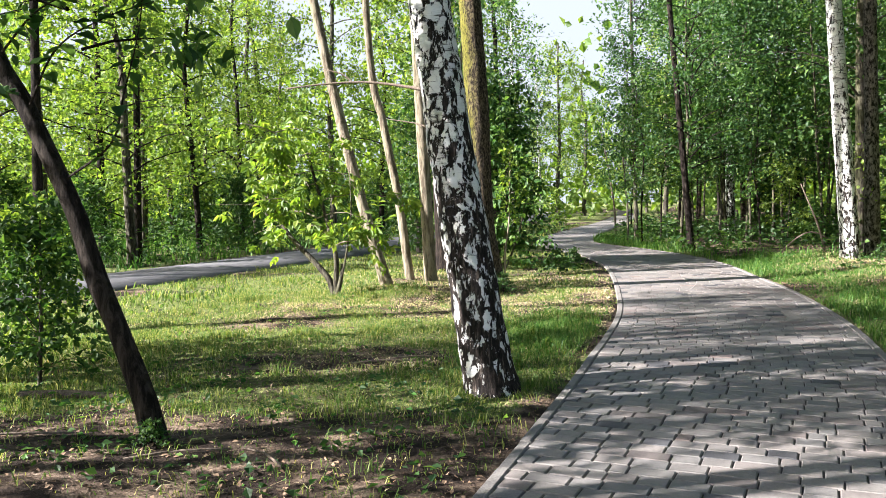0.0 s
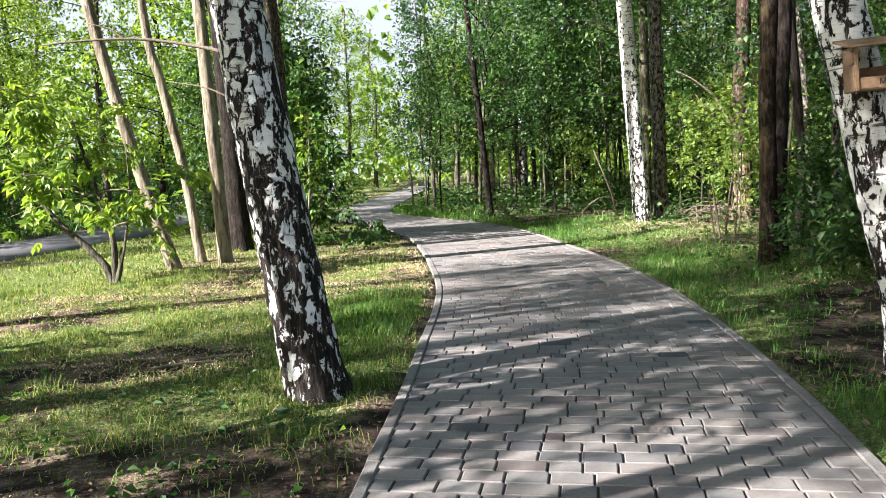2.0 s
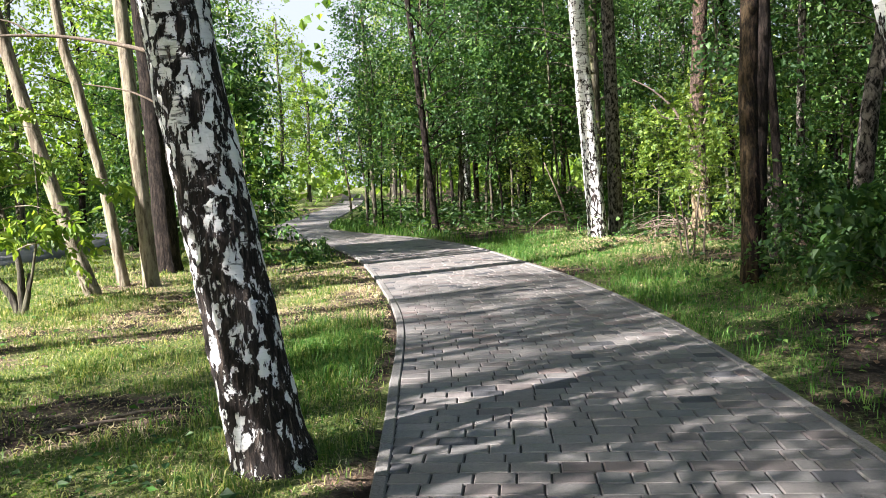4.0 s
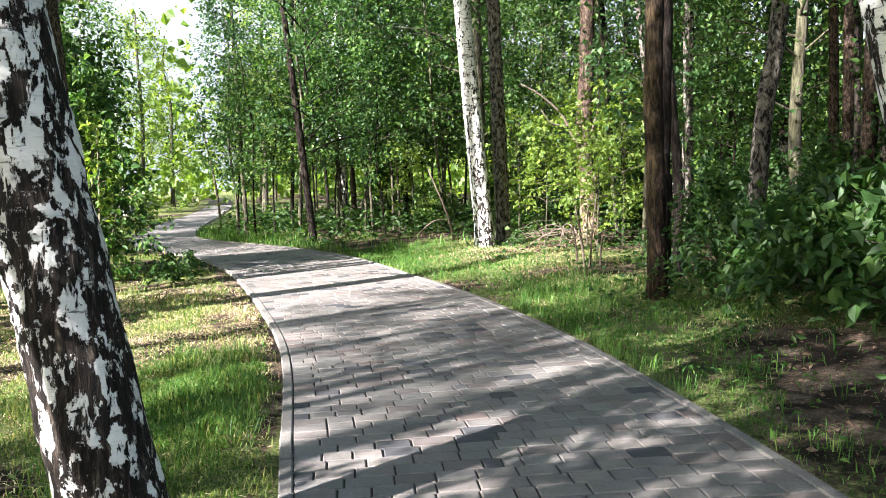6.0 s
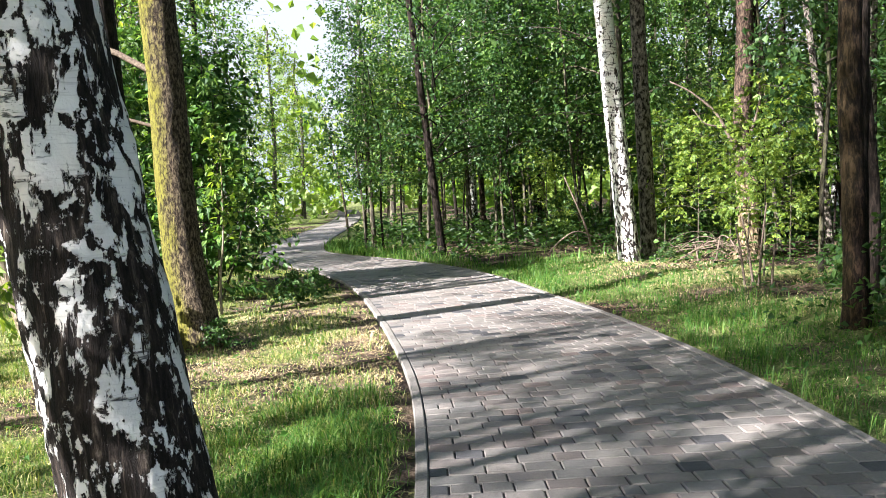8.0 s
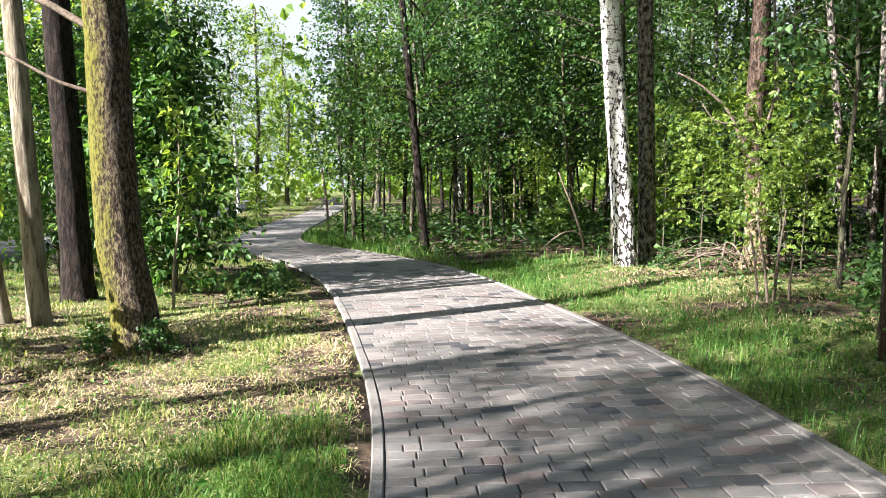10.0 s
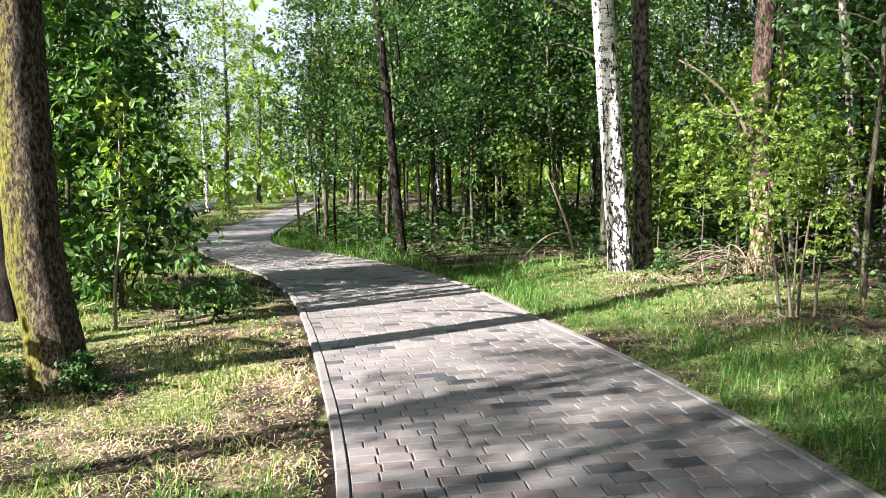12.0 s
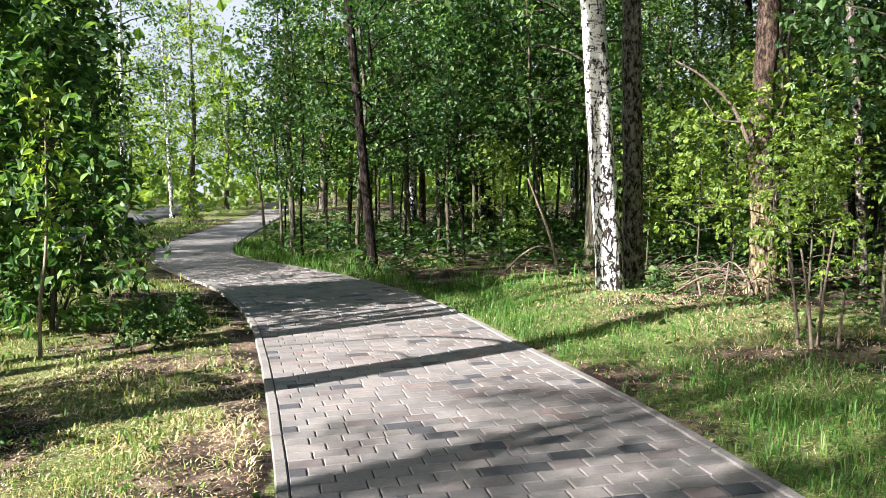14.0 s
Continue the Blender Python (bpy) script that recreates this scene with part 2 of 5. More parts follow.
def make_mesh(name, verts, faces, mat, smooth=True):
    me = bpy.data.meshes.new(name)
    me.from_pydata(verts if isinstance(verts, list) else verts.tolist(), [], faces if isinstance(faces, list) else faces.tolist())
    me.materials.append(mat)
    if smooth:
        me.polygons.foreach_set("use_smooth", np.ones(len(me.polygons), bool))
    me.update()
    return me


def part(name, me, parent=None, label="", at=None):
    ob = new(name, me)
    ob.parent = parent
    if at is not None:
        ob.matrix_basis = at
    return tagged(ob, label)


def thing(name, x, y, z, label, category, group="", kind=""):
    ob = new(name)
    ob.empty_display_size = 0.2
    ob.matrix_basis = pose(x, y, z)
    return tagged(ob, label, category, group, kind)


def merge(pieces):
    verts, faces, n = [], [], 0
    for v, f in pieces:
        verts.extend(map(tuple, v))
        faces.extend(tuple(i + n for i in q) for q in f)
        n += len(v)
    return verts, faces


def tube(points, radii, sides=12, rough=0.0, freq=6.0, cap=True):
    """A round, tapered limb along points; rough lets its surface swell and sink."""
    pts = [Vector(p) for p in points]
    verts, faces = [], []
    for i, p in enumerate(pts):
        way = (pts[min(i + 1, len(pts) - 1)] - pts[max(i - 1, 0)]).normalized()
        ref = Vector((1, 0, 0)) if abs(way.x) < 0.8 else Vector((0, 1, 0))
        a = way.cross(ref).normalized()
        b = way.cross(a)
        for k in range(sides):
            ang = 2 * math.pi * k / sides
            d = a * math.cos(ang) + b * math.sin(ang)
            r = radii[i]
            if rough:
                q = p + d * r
                r *= 1 + rough * noise.noise(Vector((q.x * freq, q.y * freq, q.z * freq * 0.4))) + rough * 0.6 * noise.noise(q * freq * 3)
            verts.append(p + d * r)
    for i in range(len(pts) - 1):
        for k in range(sides):
            j = (k + 1) % sides
            faces.append((i * sides + k, i * sides + j, (i + 1) * sides + j, (i + 1) * sides + k))
    if cap:
        faces.append(tuple(range((len(pts) - 1) * sides, len(pts) * sides)))
    return verts, faces


def bend(points, step):
    """More points on a smooth line through the given ones (Catmull-Rom)."""
    p = [Vector(q) for q in points]
    p = [p[0] * 2 - p[1]] + p + [p[-1] * 2 - p[-2]]
    out = []
    for i in range(1, len(p) - 2):
        n = max(1, int((p[i + 1] - p[i]).length / step))
        for k in range(n):
            t = k / n
            out.append(0.5 * (2 * p[i] + (p[i + 1] - p[i - 1]) * t + (2 * p[i - 1] - 5 * p[i] + 4 * p[i + 1] - p[i + 2]) * t * t
                              + (3 * p[i] - p[i - 1] - 3 * p[i + 1] + p[i + 2]) * t ** 3))
    return out + [p[-2]]


def unit(a):
    return a / np.maximum(np.linalg.norm(a, axis=-1, keepdims=True), 1e-9)


def leaf_faces(P, D, N, L, W, fine=False):
    """Folded leaves at P along D, with normals near N."""
    D = unit(D)
    S = unit(np.cross(D, N))
    U = np.cross(S, D)
    L, W = L[:, None], W[:, None]
    if fine:
        rows = [P, P + D * L * 0.30 + S * W * 0.85 + U * W * 0.25, P + D * L * 0.62 + S * W * 0.75 + U * W * 0.2, P + D * L - U * L * 0.12,
                P + D * L * 0.62 - S * W * 0.75 + U * W * 0.2, P + D * L * 0.30 - S * W * 0.85 + U * W * 0.25]
        v = np.stack(rows, 1).reshape(-1, 3)
        k = np.arange(len(P))[:, None] * 6
        f = np.concatenate([k + np.array([[0, 1, 2, 3]]), k + np.array([[0, 3, 4, 5]])])
    else:
        rows = [P, P + D * L * 0.45 + S * W + U * W * 0.3, P + D * L - U * L * 0.1, P + D * L * 0.45 - S * W + U * W * 0.3]
        v = np.stack(rows, 1).reshape(-1, 3)
        f = np.arange(len(P))[:, None] * 4 + np.array([[0, 1, 2, 3]])
    return v, f


def crown(seed, low, high, reach, limbs, twigs, leaves, leaf, droop=0.3, spread=0.12, top=0.35, up=0.5, fine=False, centre=(0, 0), thick=0.03, compound=0):
    """Limbs with twigs and leaves round an upright stem. Gives (limb verts, faces), (leaf verts, faces)."""
    rng = np.random.default_rng(seed)
    wood, P, D, N = [], [], [], []
    for i in range(limbs):
        u = (i + rng.random()) / limbs
        h = low + (high - low) * u
        az = i * 2.4 + rng.uniform(-0.5, 0.5)
        length = reach * (1 - (1 - top) * u ** 1.6) * rng.uniform(0.55, 1.15) * (0.6 + 0.4 * min(1, u * 5))
        rise = up * rng.uniform(0.4, 1.3)
        a = np.array([math.cos(az), math.sin(az), 0])
        q = [np.array([centre[0] * u, centre[1] * u, h])]
        for k in range(4):
            a = a + np.array([*rng.normal(0, 0.14, 2), 0])
            slope = rise * (1 - 0.25 * k) - droop * 0.25 * k
            q.append(q[-1] + unit(np.array([a[0], a[1], slope])) * length / 4)
        r = thick * (0.45 + 0.55 * length / reach)
        wood.append(tube(q, [r, r * 0.75, r * 0.5, r * 0.3, r * 0.12], 4, cap=False))
        for j in range(twigs):
            s = rng.uniform(0.9, 4.0)
            k = min(3, int(s))
            start = q[k] + (q[k + 1] - q[k]) * (s - k)
            way = unit(unit(q[k + 1] - q[k]) * 0.7 + np.array([*rng.normal(0, 0.6, 2), rng.normal(0.05, 0.35)]))
            tl = length * rng.uniform(0.18, 0.42)
            end = start + way * tl + np.array([0, 0, -droop * 0.3 * tl])
            if r > 0.012 and j % 3 == 0:
                wood.append(tube([start, end], [r * 0.28, r * 0.08], 3, cap=False))
            n = max(2, int(leaves * rng.uniform(0.6, 1.4)))
            f = rng.random(n) ** 0.8
            pos = start + (end - start) * f[:, None] + rng.normal(0, spread, (n, 3))
            d = way * 0.5 + rng.normal(0, 0.7, (n, 3))
            d[:, 2] -= droop
            nn = rng.normal(0, 0.45, (n, 3))
            nn[:, 2] += 1
            P.append(pos), D.append(d), N.append(nn)
    P, D, N = np.concatenate(P), np.concatenate(D), np.concatenate(N)
    size = leaf * rng.uniform(0.65, 1.25, len(P))
    if compound:
        S = unit(np.cross(unit(D), N))
        D = unit(D)
        pp, dd, nn, ss = [], [], [], []
        for k in range(compound):
            side = 0 if k == compound - 1 else (1 if k % 2 else -1)
            along = 1.0 if side == 0 else 0.35 + 0.5 * (k // 2)
            pp.append(P + D * size[:, None] * along)
            dd.append(D * (1.0 if side == 0 else 0.55) + S * side * 0.8 + np.array([0, 0, -0.25]))
            nn.append(N), ss.append(size)
        P, D, N, size = np.concatenate(pp), np.concatenate(dd), np.concatenate(nn), np.concatenate(ss)
    return merge(wood), leaf_faces(P, D, N, size, size * rng.uniform(0.26, 0.40, len(P)), fine)


class Kind:
    """A crown shape that several trees share: its meshes are made once."""

    def __init__(self, name, bark, leaves_of, **spec):
        wood, green = crown(**spec)
        self.limbs = make_mesh("branchwork", *wood, bark)
        self.crown = make_mesh("crown", *green, leaves_of, smooth=False)


def trunk_mesh(points, r0, r1, bark, sides=14, rough=0.06, flare=0.35, step=0.14, freq=6.0):
    """Upright stem in the thing's own coordinates, wider at its foot."""
    line = bend(points, step)
    total = line[-1].z - line[0].z
    radii = []
    for p in line:
        u = max(0.0, (p.z - line[0].z) / total)
        radii.append((r0 + (r1 - r0) * u) * (1 + flare * math.exp(-max(0.0, p.z) / 0.16)))
    return make_mesh("trunk", *tube(line, radii, sides, rough, freq), bark)

# ---- the plan: the paved path, the old asphalt path ----
# left and right outer lines of the kerbs, station by station
EDGES = [(-2.1, -4.0, 0.1, -4.6), (-1.65, -2.0, 0.5, -2.4), (-1.38, 0.0, 0.78, -0.3), (-1.26, 2.0, 0.95, 1.8), (-1.23, 3.8, 1.05, 3.6),
         (-1.26, 5.9, 1.17, 5.7), (-1.31, 7.5, 1.19, 7.5), (-1.37, 9.2, 1.13, 9.4), (-1.49, 10.6, 0.98, 11.0), (-1.76, 12.4, 0.70, 13.0),
         (-2.12, 14.5, 0.24, 15.1), (-2.50, 16.4, -0.25, 17.4), (-3.0, 18.2, -0.85, 19.3), (-3.6, 19.8, -1.75, 21.2), (-4.35, 21.3, -2.75, 22.9),
         (-5.15, 23.0, -3.6, 24.2), (-5.85, 24.9, -4.2, 25.4), (-6.35, 27.2, -4.58, 27.2), (-6.6, 29.7, -4.85, 29.7), (-6.8, 33.5, -5.1, 33.5),
         (-7.05, 40.0, -5.4, 40.0), (-7.6, 50.0, -5.95, 50.0), (-8.8, 62.0, -7.1, 62.0), (-11.0, 80.0, -9.2, 80.0)]
LEFT = bend([(a, b, 0) for a, b, c, d in EDGES], 0.2)
RIGHT = bend([(c, d, 0) for a, b, c, d in EDGES], 0.2)
LY, LX = np.array([p.y for p in LEFT]), np.array([p.x for p in LEFT])
RY, RX = np.array([p.y for p in RIGHT]), np.array([p.x for p in RIGHT])


def x_left(y):
    return np.interp(y, LY, LX)


def x_right(y):
    return np.interp(y, RY, RX)


ROAD = bend([(-16.0, -30.0, 0), (-13.2, -6.0, 0), (-11.9, 6.0, 0), (-11.1, 13.0, 0), (-10.75, 18.0, 0), (-10.55, 24.0, 0), (-11.0, 32.0, 0), (-12.0, 44.0, 0),
             (-13.6, 62.0, 0), (-17.0, 90.0, 0)], 0.8)
OY, OX = np.array([p.y for p in ROAD]), np.array([p.x for p in ROAD])


def x_road(y):
    return np.interp(y, OY, OX)


def n2(x, y, f, k=0.0):
    return noise.noise(Vector((x * f, y * f, 3.7 + k)))


def turf_at(x, y):
    """How much grass grows at a place, 0 to 1."""
    t = 0.62 + 0.55 * n2(x, y, 0.55) + 0.35 * n2(x, y, 1.7, 5)
    xl, xr = x_left(y), x_right(y)
    if x < xl:
        t -= 0.55 * math.exp(-((xl - x) / 0.22) ** 2)
        t -= 0.75 * math.exp(-(((x + 3.0) / 1.5) ** 2 + ((y - 4.1) / 1.0) ** 2))
        t -= 0.55 * math.exp(-(((x + 4.3) / 1.7) ** 2 + ((y - 3.8) / 0.9) ** 2))
        t -= 0.60 * math.exp(-(((x + 2.9) / 0.55) ** 2 + ((y - 6.9) / 0.35) ** 2))
        t -= 0.55 * math.exp(-(((x + 5.3) / 0.6) ** 2 + ((y - 8.7) / 0.5) ** 2))
        t -= 0.50 * math.exp(-(((x + 2.0) / 0.45) ** 2 + ((y - 11.6) / 1.8) ** 2))
        t -= 0.45 * math.exp(-(((x + 4.2) / 0.8) ** 2 + ((y - 11.0) / 0.5) ** 2))
        t -= 0.30 * math.exp(-(((x + 3.6) / 2.2) ** 2 + ((y - 12.2) / 2.4) ** 2))
        t += 0.45 * math.exp(-(((x + 1.9) / 0.5) ** 2 + ((y - 9.0) / 1.2) ** 2))
    elif x > xr:
        t += 0.4 * n2(x, y, 1.1, 31) - 0.1
        t += 0.35 * math.exp(-((x - xr - 0.5) / 0.6) ** 2)
        t -= 0.75 * math.exp(-(((x - 2.2) / 0.95) ** 2 + ((y - 6.9) / 1.7) ** 2))
        t -= 0.12 * max(0.0, x - xr - 2.2)
    return min(1.0, max(0.0, t))


def height_at(x, y):
    xl, xr = x_left(y), x_right(y)
    gap = max(xl - x, x - xr)
    if gap < 0.04:
        return -0.045
    h = 0.05 * n2(x, y, 0.5, 9) + 0.02 * n2(x, y, 2.3, 2) + (0.10 * min(1, max(0, x - xr - 1.0)) if x > xr else 0.0)
    return -0.016 + h * min(1.0, gap / 1.2)


def lines(parts):
    out = []
    for a, b, step in parts:
        out.extend(np.arange(a, b - 1e-6, step))
    return out + [parts[-1][1]]


def ground():
    xs = lines([(-400, -100, 50), (-100, -30, 10), (-30, -12, 2), (-12, -7, 0.5), (-7, 4, 0.11), (4, 10, 0.5), (10, 30, 2), (30, 100, 10), (100, 400, 50)])
    ys = lines([(-300, -60, 40), (-60, -10, 5), (-10, 2, 1), (2, 22, 0.12), (22, 34, 0.3), (34, 60, 2), (60, 120, 10), (120, 500, 40)])
    verts = [(x, y, height_at(x, y)) for y in ys for x in xs]
    n = len(xs)
    faces = [(j * n + i, j * n + i + 1, (j + 1) * n + i + 1, (j + 1) * n + i) for j in range(len(ys) - 1) for i in range(n - 1)]
    me = make_mesh("ground", verts, faces, GROUND)
    a = me.attributes.new("turf", "FLOAT", "POINT")
    a.data.foreach_set("value", np.array([turf_at(x, y) for x, y, z in verts], np.float32))
    tagged(new("ground", me), "brown forest soil with leaf litter and patchy short grass", "ground", kind="structure")


ground()


def road():
    verts, faces = [], []
    for i, p in enumerate(ROAD):
        q = ROAD[min(i + 1, len(ROAD) - 1)] - ROAD[max(i - 1, 0)]
        side = Vector((q.y, -q.x, 0)).normalized()
        for u, z in ((-1.32, -0.1), (-1.27, 0.035), (0, 0.06), (1.27, 0.035), (1.32, -0.1)):
            w = p + side * (u + 0.05 * noise.noise(Vector((i * 0.7, u, 0))))
            verts.append((w.x, w.y, z))
    for i in range(len(ROAD) - 1):
        for k in range(4):
            faces.append((i * 5 + k, i * 5 + k + 1, i * 5 + k + 6, i * 5 + k + 5))
    tagged(new("road", make_mesh("road", verts, faces, ASPHALT)), "narrow worn grey asphalt path beside the lawn", "path", kind="structure")


road()

# centre line of the paved path by length, for rows of pavers
ST = bend([((a + c) / 2, (b + d) / 2, 0) for a, b, c, d in EDGES], 0.05)
CUM = np.concatenate([[0], np.cumsum([(ST[i + 1] - ST[i]).length for i in range(len(ST) - 1)])])
SX, SY = np.array([p.x for p in ST]), np.array([p.y for p in ST])
EW = np.array([math.hypot(c - a, d - b) for a, b, c, d in EDGES])
ES = np.array([CUM[np.argmin((SX - (a + c) / 2) ** 2 + (SY - (b + d) / 2) ** 2)] for a, b, c, d in EDGES])
EA = np.array([math.atan2(d - b, c - a) for a, b, c, d in EDGES])


def on_path(s, u):
    """The point at length s along the path and u metres right of its middle."""
    x, y, a = np.interp(s, CUM, SX), np.interp(s, CUM, SY), np.interp(s, ES, EA)
    return Vector((x + math.cos(a) * u, y + math.sin(a) * u, 0))


def half(s):
    return np.interp(s, ES, EW) / 2


def path_bed():
    verts, faces = [], []
    ss = np.arange(0, CUM[-1], 0.4)
    for s in ss:
        for sign in (-1, 1):
            p = on_path(s, sign * (half(s) - 0.02))
            verts.append((p.x, p.y, -0.012))
    for i in range(len(ss) - 1):
        faces.append((2 * i, 2 * i + 1, 2 * i + 3, 2 * i + 2))
    return tagged(new("pavement", make_mesh("pavement", verts, faces, JOINT)), "curving path of grey concrete pavers with dark joints", "path", kind="structure")


PATH = path_bed()


def kerb(sign, name):
    base = tagged(new(name), "narrow flush kerb of pale concrete stones along the path", "kerb", kind="structure")
    s = 1.0
    k = 0
    while s < 45:
        step = 0.5 if s < 32 else 1.0
        verts, faces = [], []
        lift = 0.006 + 0.005 * noise.noise(Vector((k * 1.7, sign, 0)))
        shift = 0.004 * noise.noise(Vector((k * 2.1, sign * 3, 1)))
        n = 3
        for i in range(n + 1):
            q = s + (step - 0.012) * i / n
            h = half(q)
            row = [(h - 0.070, -0.05), (h - 0.070, lift - 0.008), (h - 0.062, lift), (h - 0.008, lift), (h, lift - 0.008), (h, -0.05)]
            for u, z in row:
                p = on_path(q, sign * (u + shift))
                verts.append((p.x, p.y, z))
        for i in range(n):
            for j in range(5):
                f = (i * 6 + j, i * 6 + j + 1, i * 6 + j + 7, i * 6 + j + 6)
                faces.append(f if sign < 0 else f[::-1])
        faces += [tuple(range(6)), tuple(range(n * 6, n * 6 + 6))]
        part("kerb_stone", make_mesh("kerb_stone", verts, faces, KERB, smooth=False), base)
        s += step
        k += 1


kerb(-1, "kerb_west")
kerb(1, "kerb_east")
# ==== TREES ====

# ---- crowns ----
KINDS = {
    "big_a": Kind("a", BARK_GREY, LEAF, seed=1, low=2.0, high=10.0, reach=2.9, limbs=30, twigs=9, leaves=17, leaf=0.115, spread=0.20),
    "big_b": Kind("b", BARK_GREY, LEAF, seed=2, low=2.4, high=11.0, reach=2.6, limbs=30, twigs=9, leaves=18, leaf=0.128, spread=0.20, droop=0.5),
    "big_c": Kind("c", BARK_DARK, LEAF_BRIGHT, seed=3, low=1.3, high=9.0, reach=3.1, limbs=30, twigs=9, leaves=18, leaf=0.128, spread=0.20),
    "big_d": Kind("d", BARK_DARK, LEAF_COOL, seed=4, low=2.2, high=10.5, reach=2.7, limbs=30, twigs=9, leaves=17, leaf=0.115, spread=0.18, up=0.8),
    "big_e": Kind("e", BARK_GREY, LEAF_BRIGHT, seed=6, low=1.8, high=9.8, reach=2.8, limbs=30, twigs=9, leaves=18, leaf=0.128, spread=0.20, droop=0.5),
    "sparse": Kind("sp", BARK_GREY, LEAF, seed=7, low=2.8, high=10.5, reach=2.7, limbs=26, twigs=6, leaves=13, leaf=0.13, spread=0.16, droop=0.4),
    "high": Kind("h", BARK_DARK, LEAF, seed=5, low=6.0, high=12.0, reach=3.2, limbs=22, twigs=7, leaves=20, leaf=0.16, spread=0.2, droop=0.4),
    # canopy: dense crown above the view, made to cast shade
    "canopy": Kind("cn", BARK_DARK, LEAF, seed=8, low=5.6, high=12.5, reach=3.4, limbs=30, twigs=8, leaves=20, leaf=0.16, spread=0.20, droop=0.4),
    "young_a": Kind("ya", BARK_GREY, LEAF_COOL, seed=11, low=1.8, high=6.0, reach=1.35, limbs=28, twigs=5, leaves=14, leaf=0.108, spread=0.12, up=0.8, thick=0.014),
    "young_b": Kind("yb", BARK_GREY, LEAF, seed=12, low=1.4, high=4.8, reach=1.3, limbs=26, twigs=5, leaves=14, leaf=0.108, spread=0.12, thick=0.014),
    "young_c": Kind("yc", BARK_GREY, LEAF, seed=13, low=1.9, high=7.3, reach=1.5, limbs=30, twigs=5, leaves=14, leaf=0.108, spread=0.13, thick=0.014),
    "shrub_a": Kind("sa", BARK_GREY, LEAF_SHADED, seed=21, low=0.15, high=2.0, reach=1.0, limbs=24, twigs=6, leaves=13, leaf=0.11, spread=0.10, up=0.9, thick=0.012),
    "shrub_b": Kind("sb", BARK_GREY, LEAF, seed=22, low=0.1, high=1.2, reach=0.9, limbs=20, twigs=6, leaves=13, leaf=0.11, spread=0.09, up=0.7, thick=0.010),
    "shrub_c": Kind("sc", BARK_GREY, LEAF_BRIGHT, seed=23, low=0.2, high=2.6, reach=1.2, limbs=26, twigs=6, leaves=13, leaf=0.13, spread=0.11, up=0.8, thick=0.012),
    "maple": Kind("mp", BARK_GREY, LEAF_BRIGHT, seed=24, low=0.7, high=2.6, reach=1.1, limbs=18, twigs=5, leaves=6, leaf=0.06, spread=0.08, up=0.5, thick=0.010, droop=0.35, compound=5, fine=True),
    "broad": Kind("br", BARK_GREY, LEAF_SHADED, seed=25, low=0.15, high=1.0, reach=0.75, limbs=18, twigs=4, leaves=7, leaf=0.15, spread=0.06, up=0.9, thick=0.009, fine=True),
}


def tree(name, x, y, points, r0, r1, bark, kind, label, category="tree", group="", sides=14, rough=0.06, flare=0.35, lift=0.0, shift=(0, 0), size=1.0, turn=0.0, freq=6.0, step=0.14):
    """One tree: its own stem, with a crown of a shared kind round it."""
    ob = thing(name, x, y, height_at(x, y) - 0.02, label, category, group)
    part("trunk", trunk_mesh([(0, 0, -0.08), *points], r0, r1, bark, sides, rough, flare, step, freq), ob)
    if kind:
        m = pose(shift[0], shift[1], lift, 0, 0, turn) @ Matrix.Scale(size, 4)
        tagged(part("branchwork", KINDS[kind].limbs, ob, at=m), kind="stuff")
        part("crown", KINDS[kind].crown, ob, at=m)
    return ob


def up(dx, dz, top, dy=0.0, sway=0.0):
    """A leaning stem: dx, dy off at height dz, carried on to top, easing upright."""
    return [(dx * 0.5 + sway, dy * 0.5, dz * 0.5), (dx, dy, dz), (dx * 1.75, dy * 1.7, dz * 1.8 if dz * 1.8 < top else (dz + top) / 2), (dx * 2.2, dy * 2.2, max(top, dz * 1.9))]


# the trees that stand by the path
LEANING = [(-0.08, 0, 0.25), (-0.22, 0, 0.6), (-0.42, 0, 1.03), (-0.53, -0.01, 1.39), (-0.68, -0.02, 1.71), (-0.92, -0.03, 2.17), (-1.14, -0.05, 2.56), (-1.55, -0.1, 3.8), (-1.8, -0.1, 6.5)]
tree("birch_tree", -1.77, 6.0, [(-0.10, 0.02, 0.5), (-0.24, 0.05, 1.35), (-0.42, 0.1, 2.5), (-0.75, 0.2, 5.0), (-1.0, 0.3, 9.5)], 0.192, 0.09, BIRCH, "canopy",
     "leaning birch with white bark and deep black cracks", "birch tree", sides=64, rough=0.075, flare=0.16, shift=(-0.8, 0.2), freq=11, step=0.045)
tree("mossy_tree", -3.63, 12.42, [(-0.09, 0, 0.5), (-0.165, 0, 0.97), (-0.20, 0, 1.8), (-0.21, 0, 2.7), (-0.24, 0, 3.4), (-0.4, 0, 7.0), (-0.5, 0, 14.5)], 0.20, 0.09, BARK_MOSS, "high", "tall tree with fissured brown bark covered in yellow-green moss", sides=44, rough=0.05, flare=0.3, shift=(-0.5, 0), freq=14, step=0.06, lift=4.2)
tree("pale_tree", -5.18, 13.8, up(-0.17, 4.2, 14), 0.112, 0.06, BARK_PALE, "high", "slender tree with smooth pale beige bark", sides=18, rough=0.03, flare=0.2, turn=70, lift=4.2)
tree("dark_tree", -5.50, 15.55, up(-0.16, 4.3, 15), 0.19, 0.10, BARK_DARK, "high", "thick tree with dark furrowed bark", sides=20, rough=0.09, turn=30, lift=4.0)
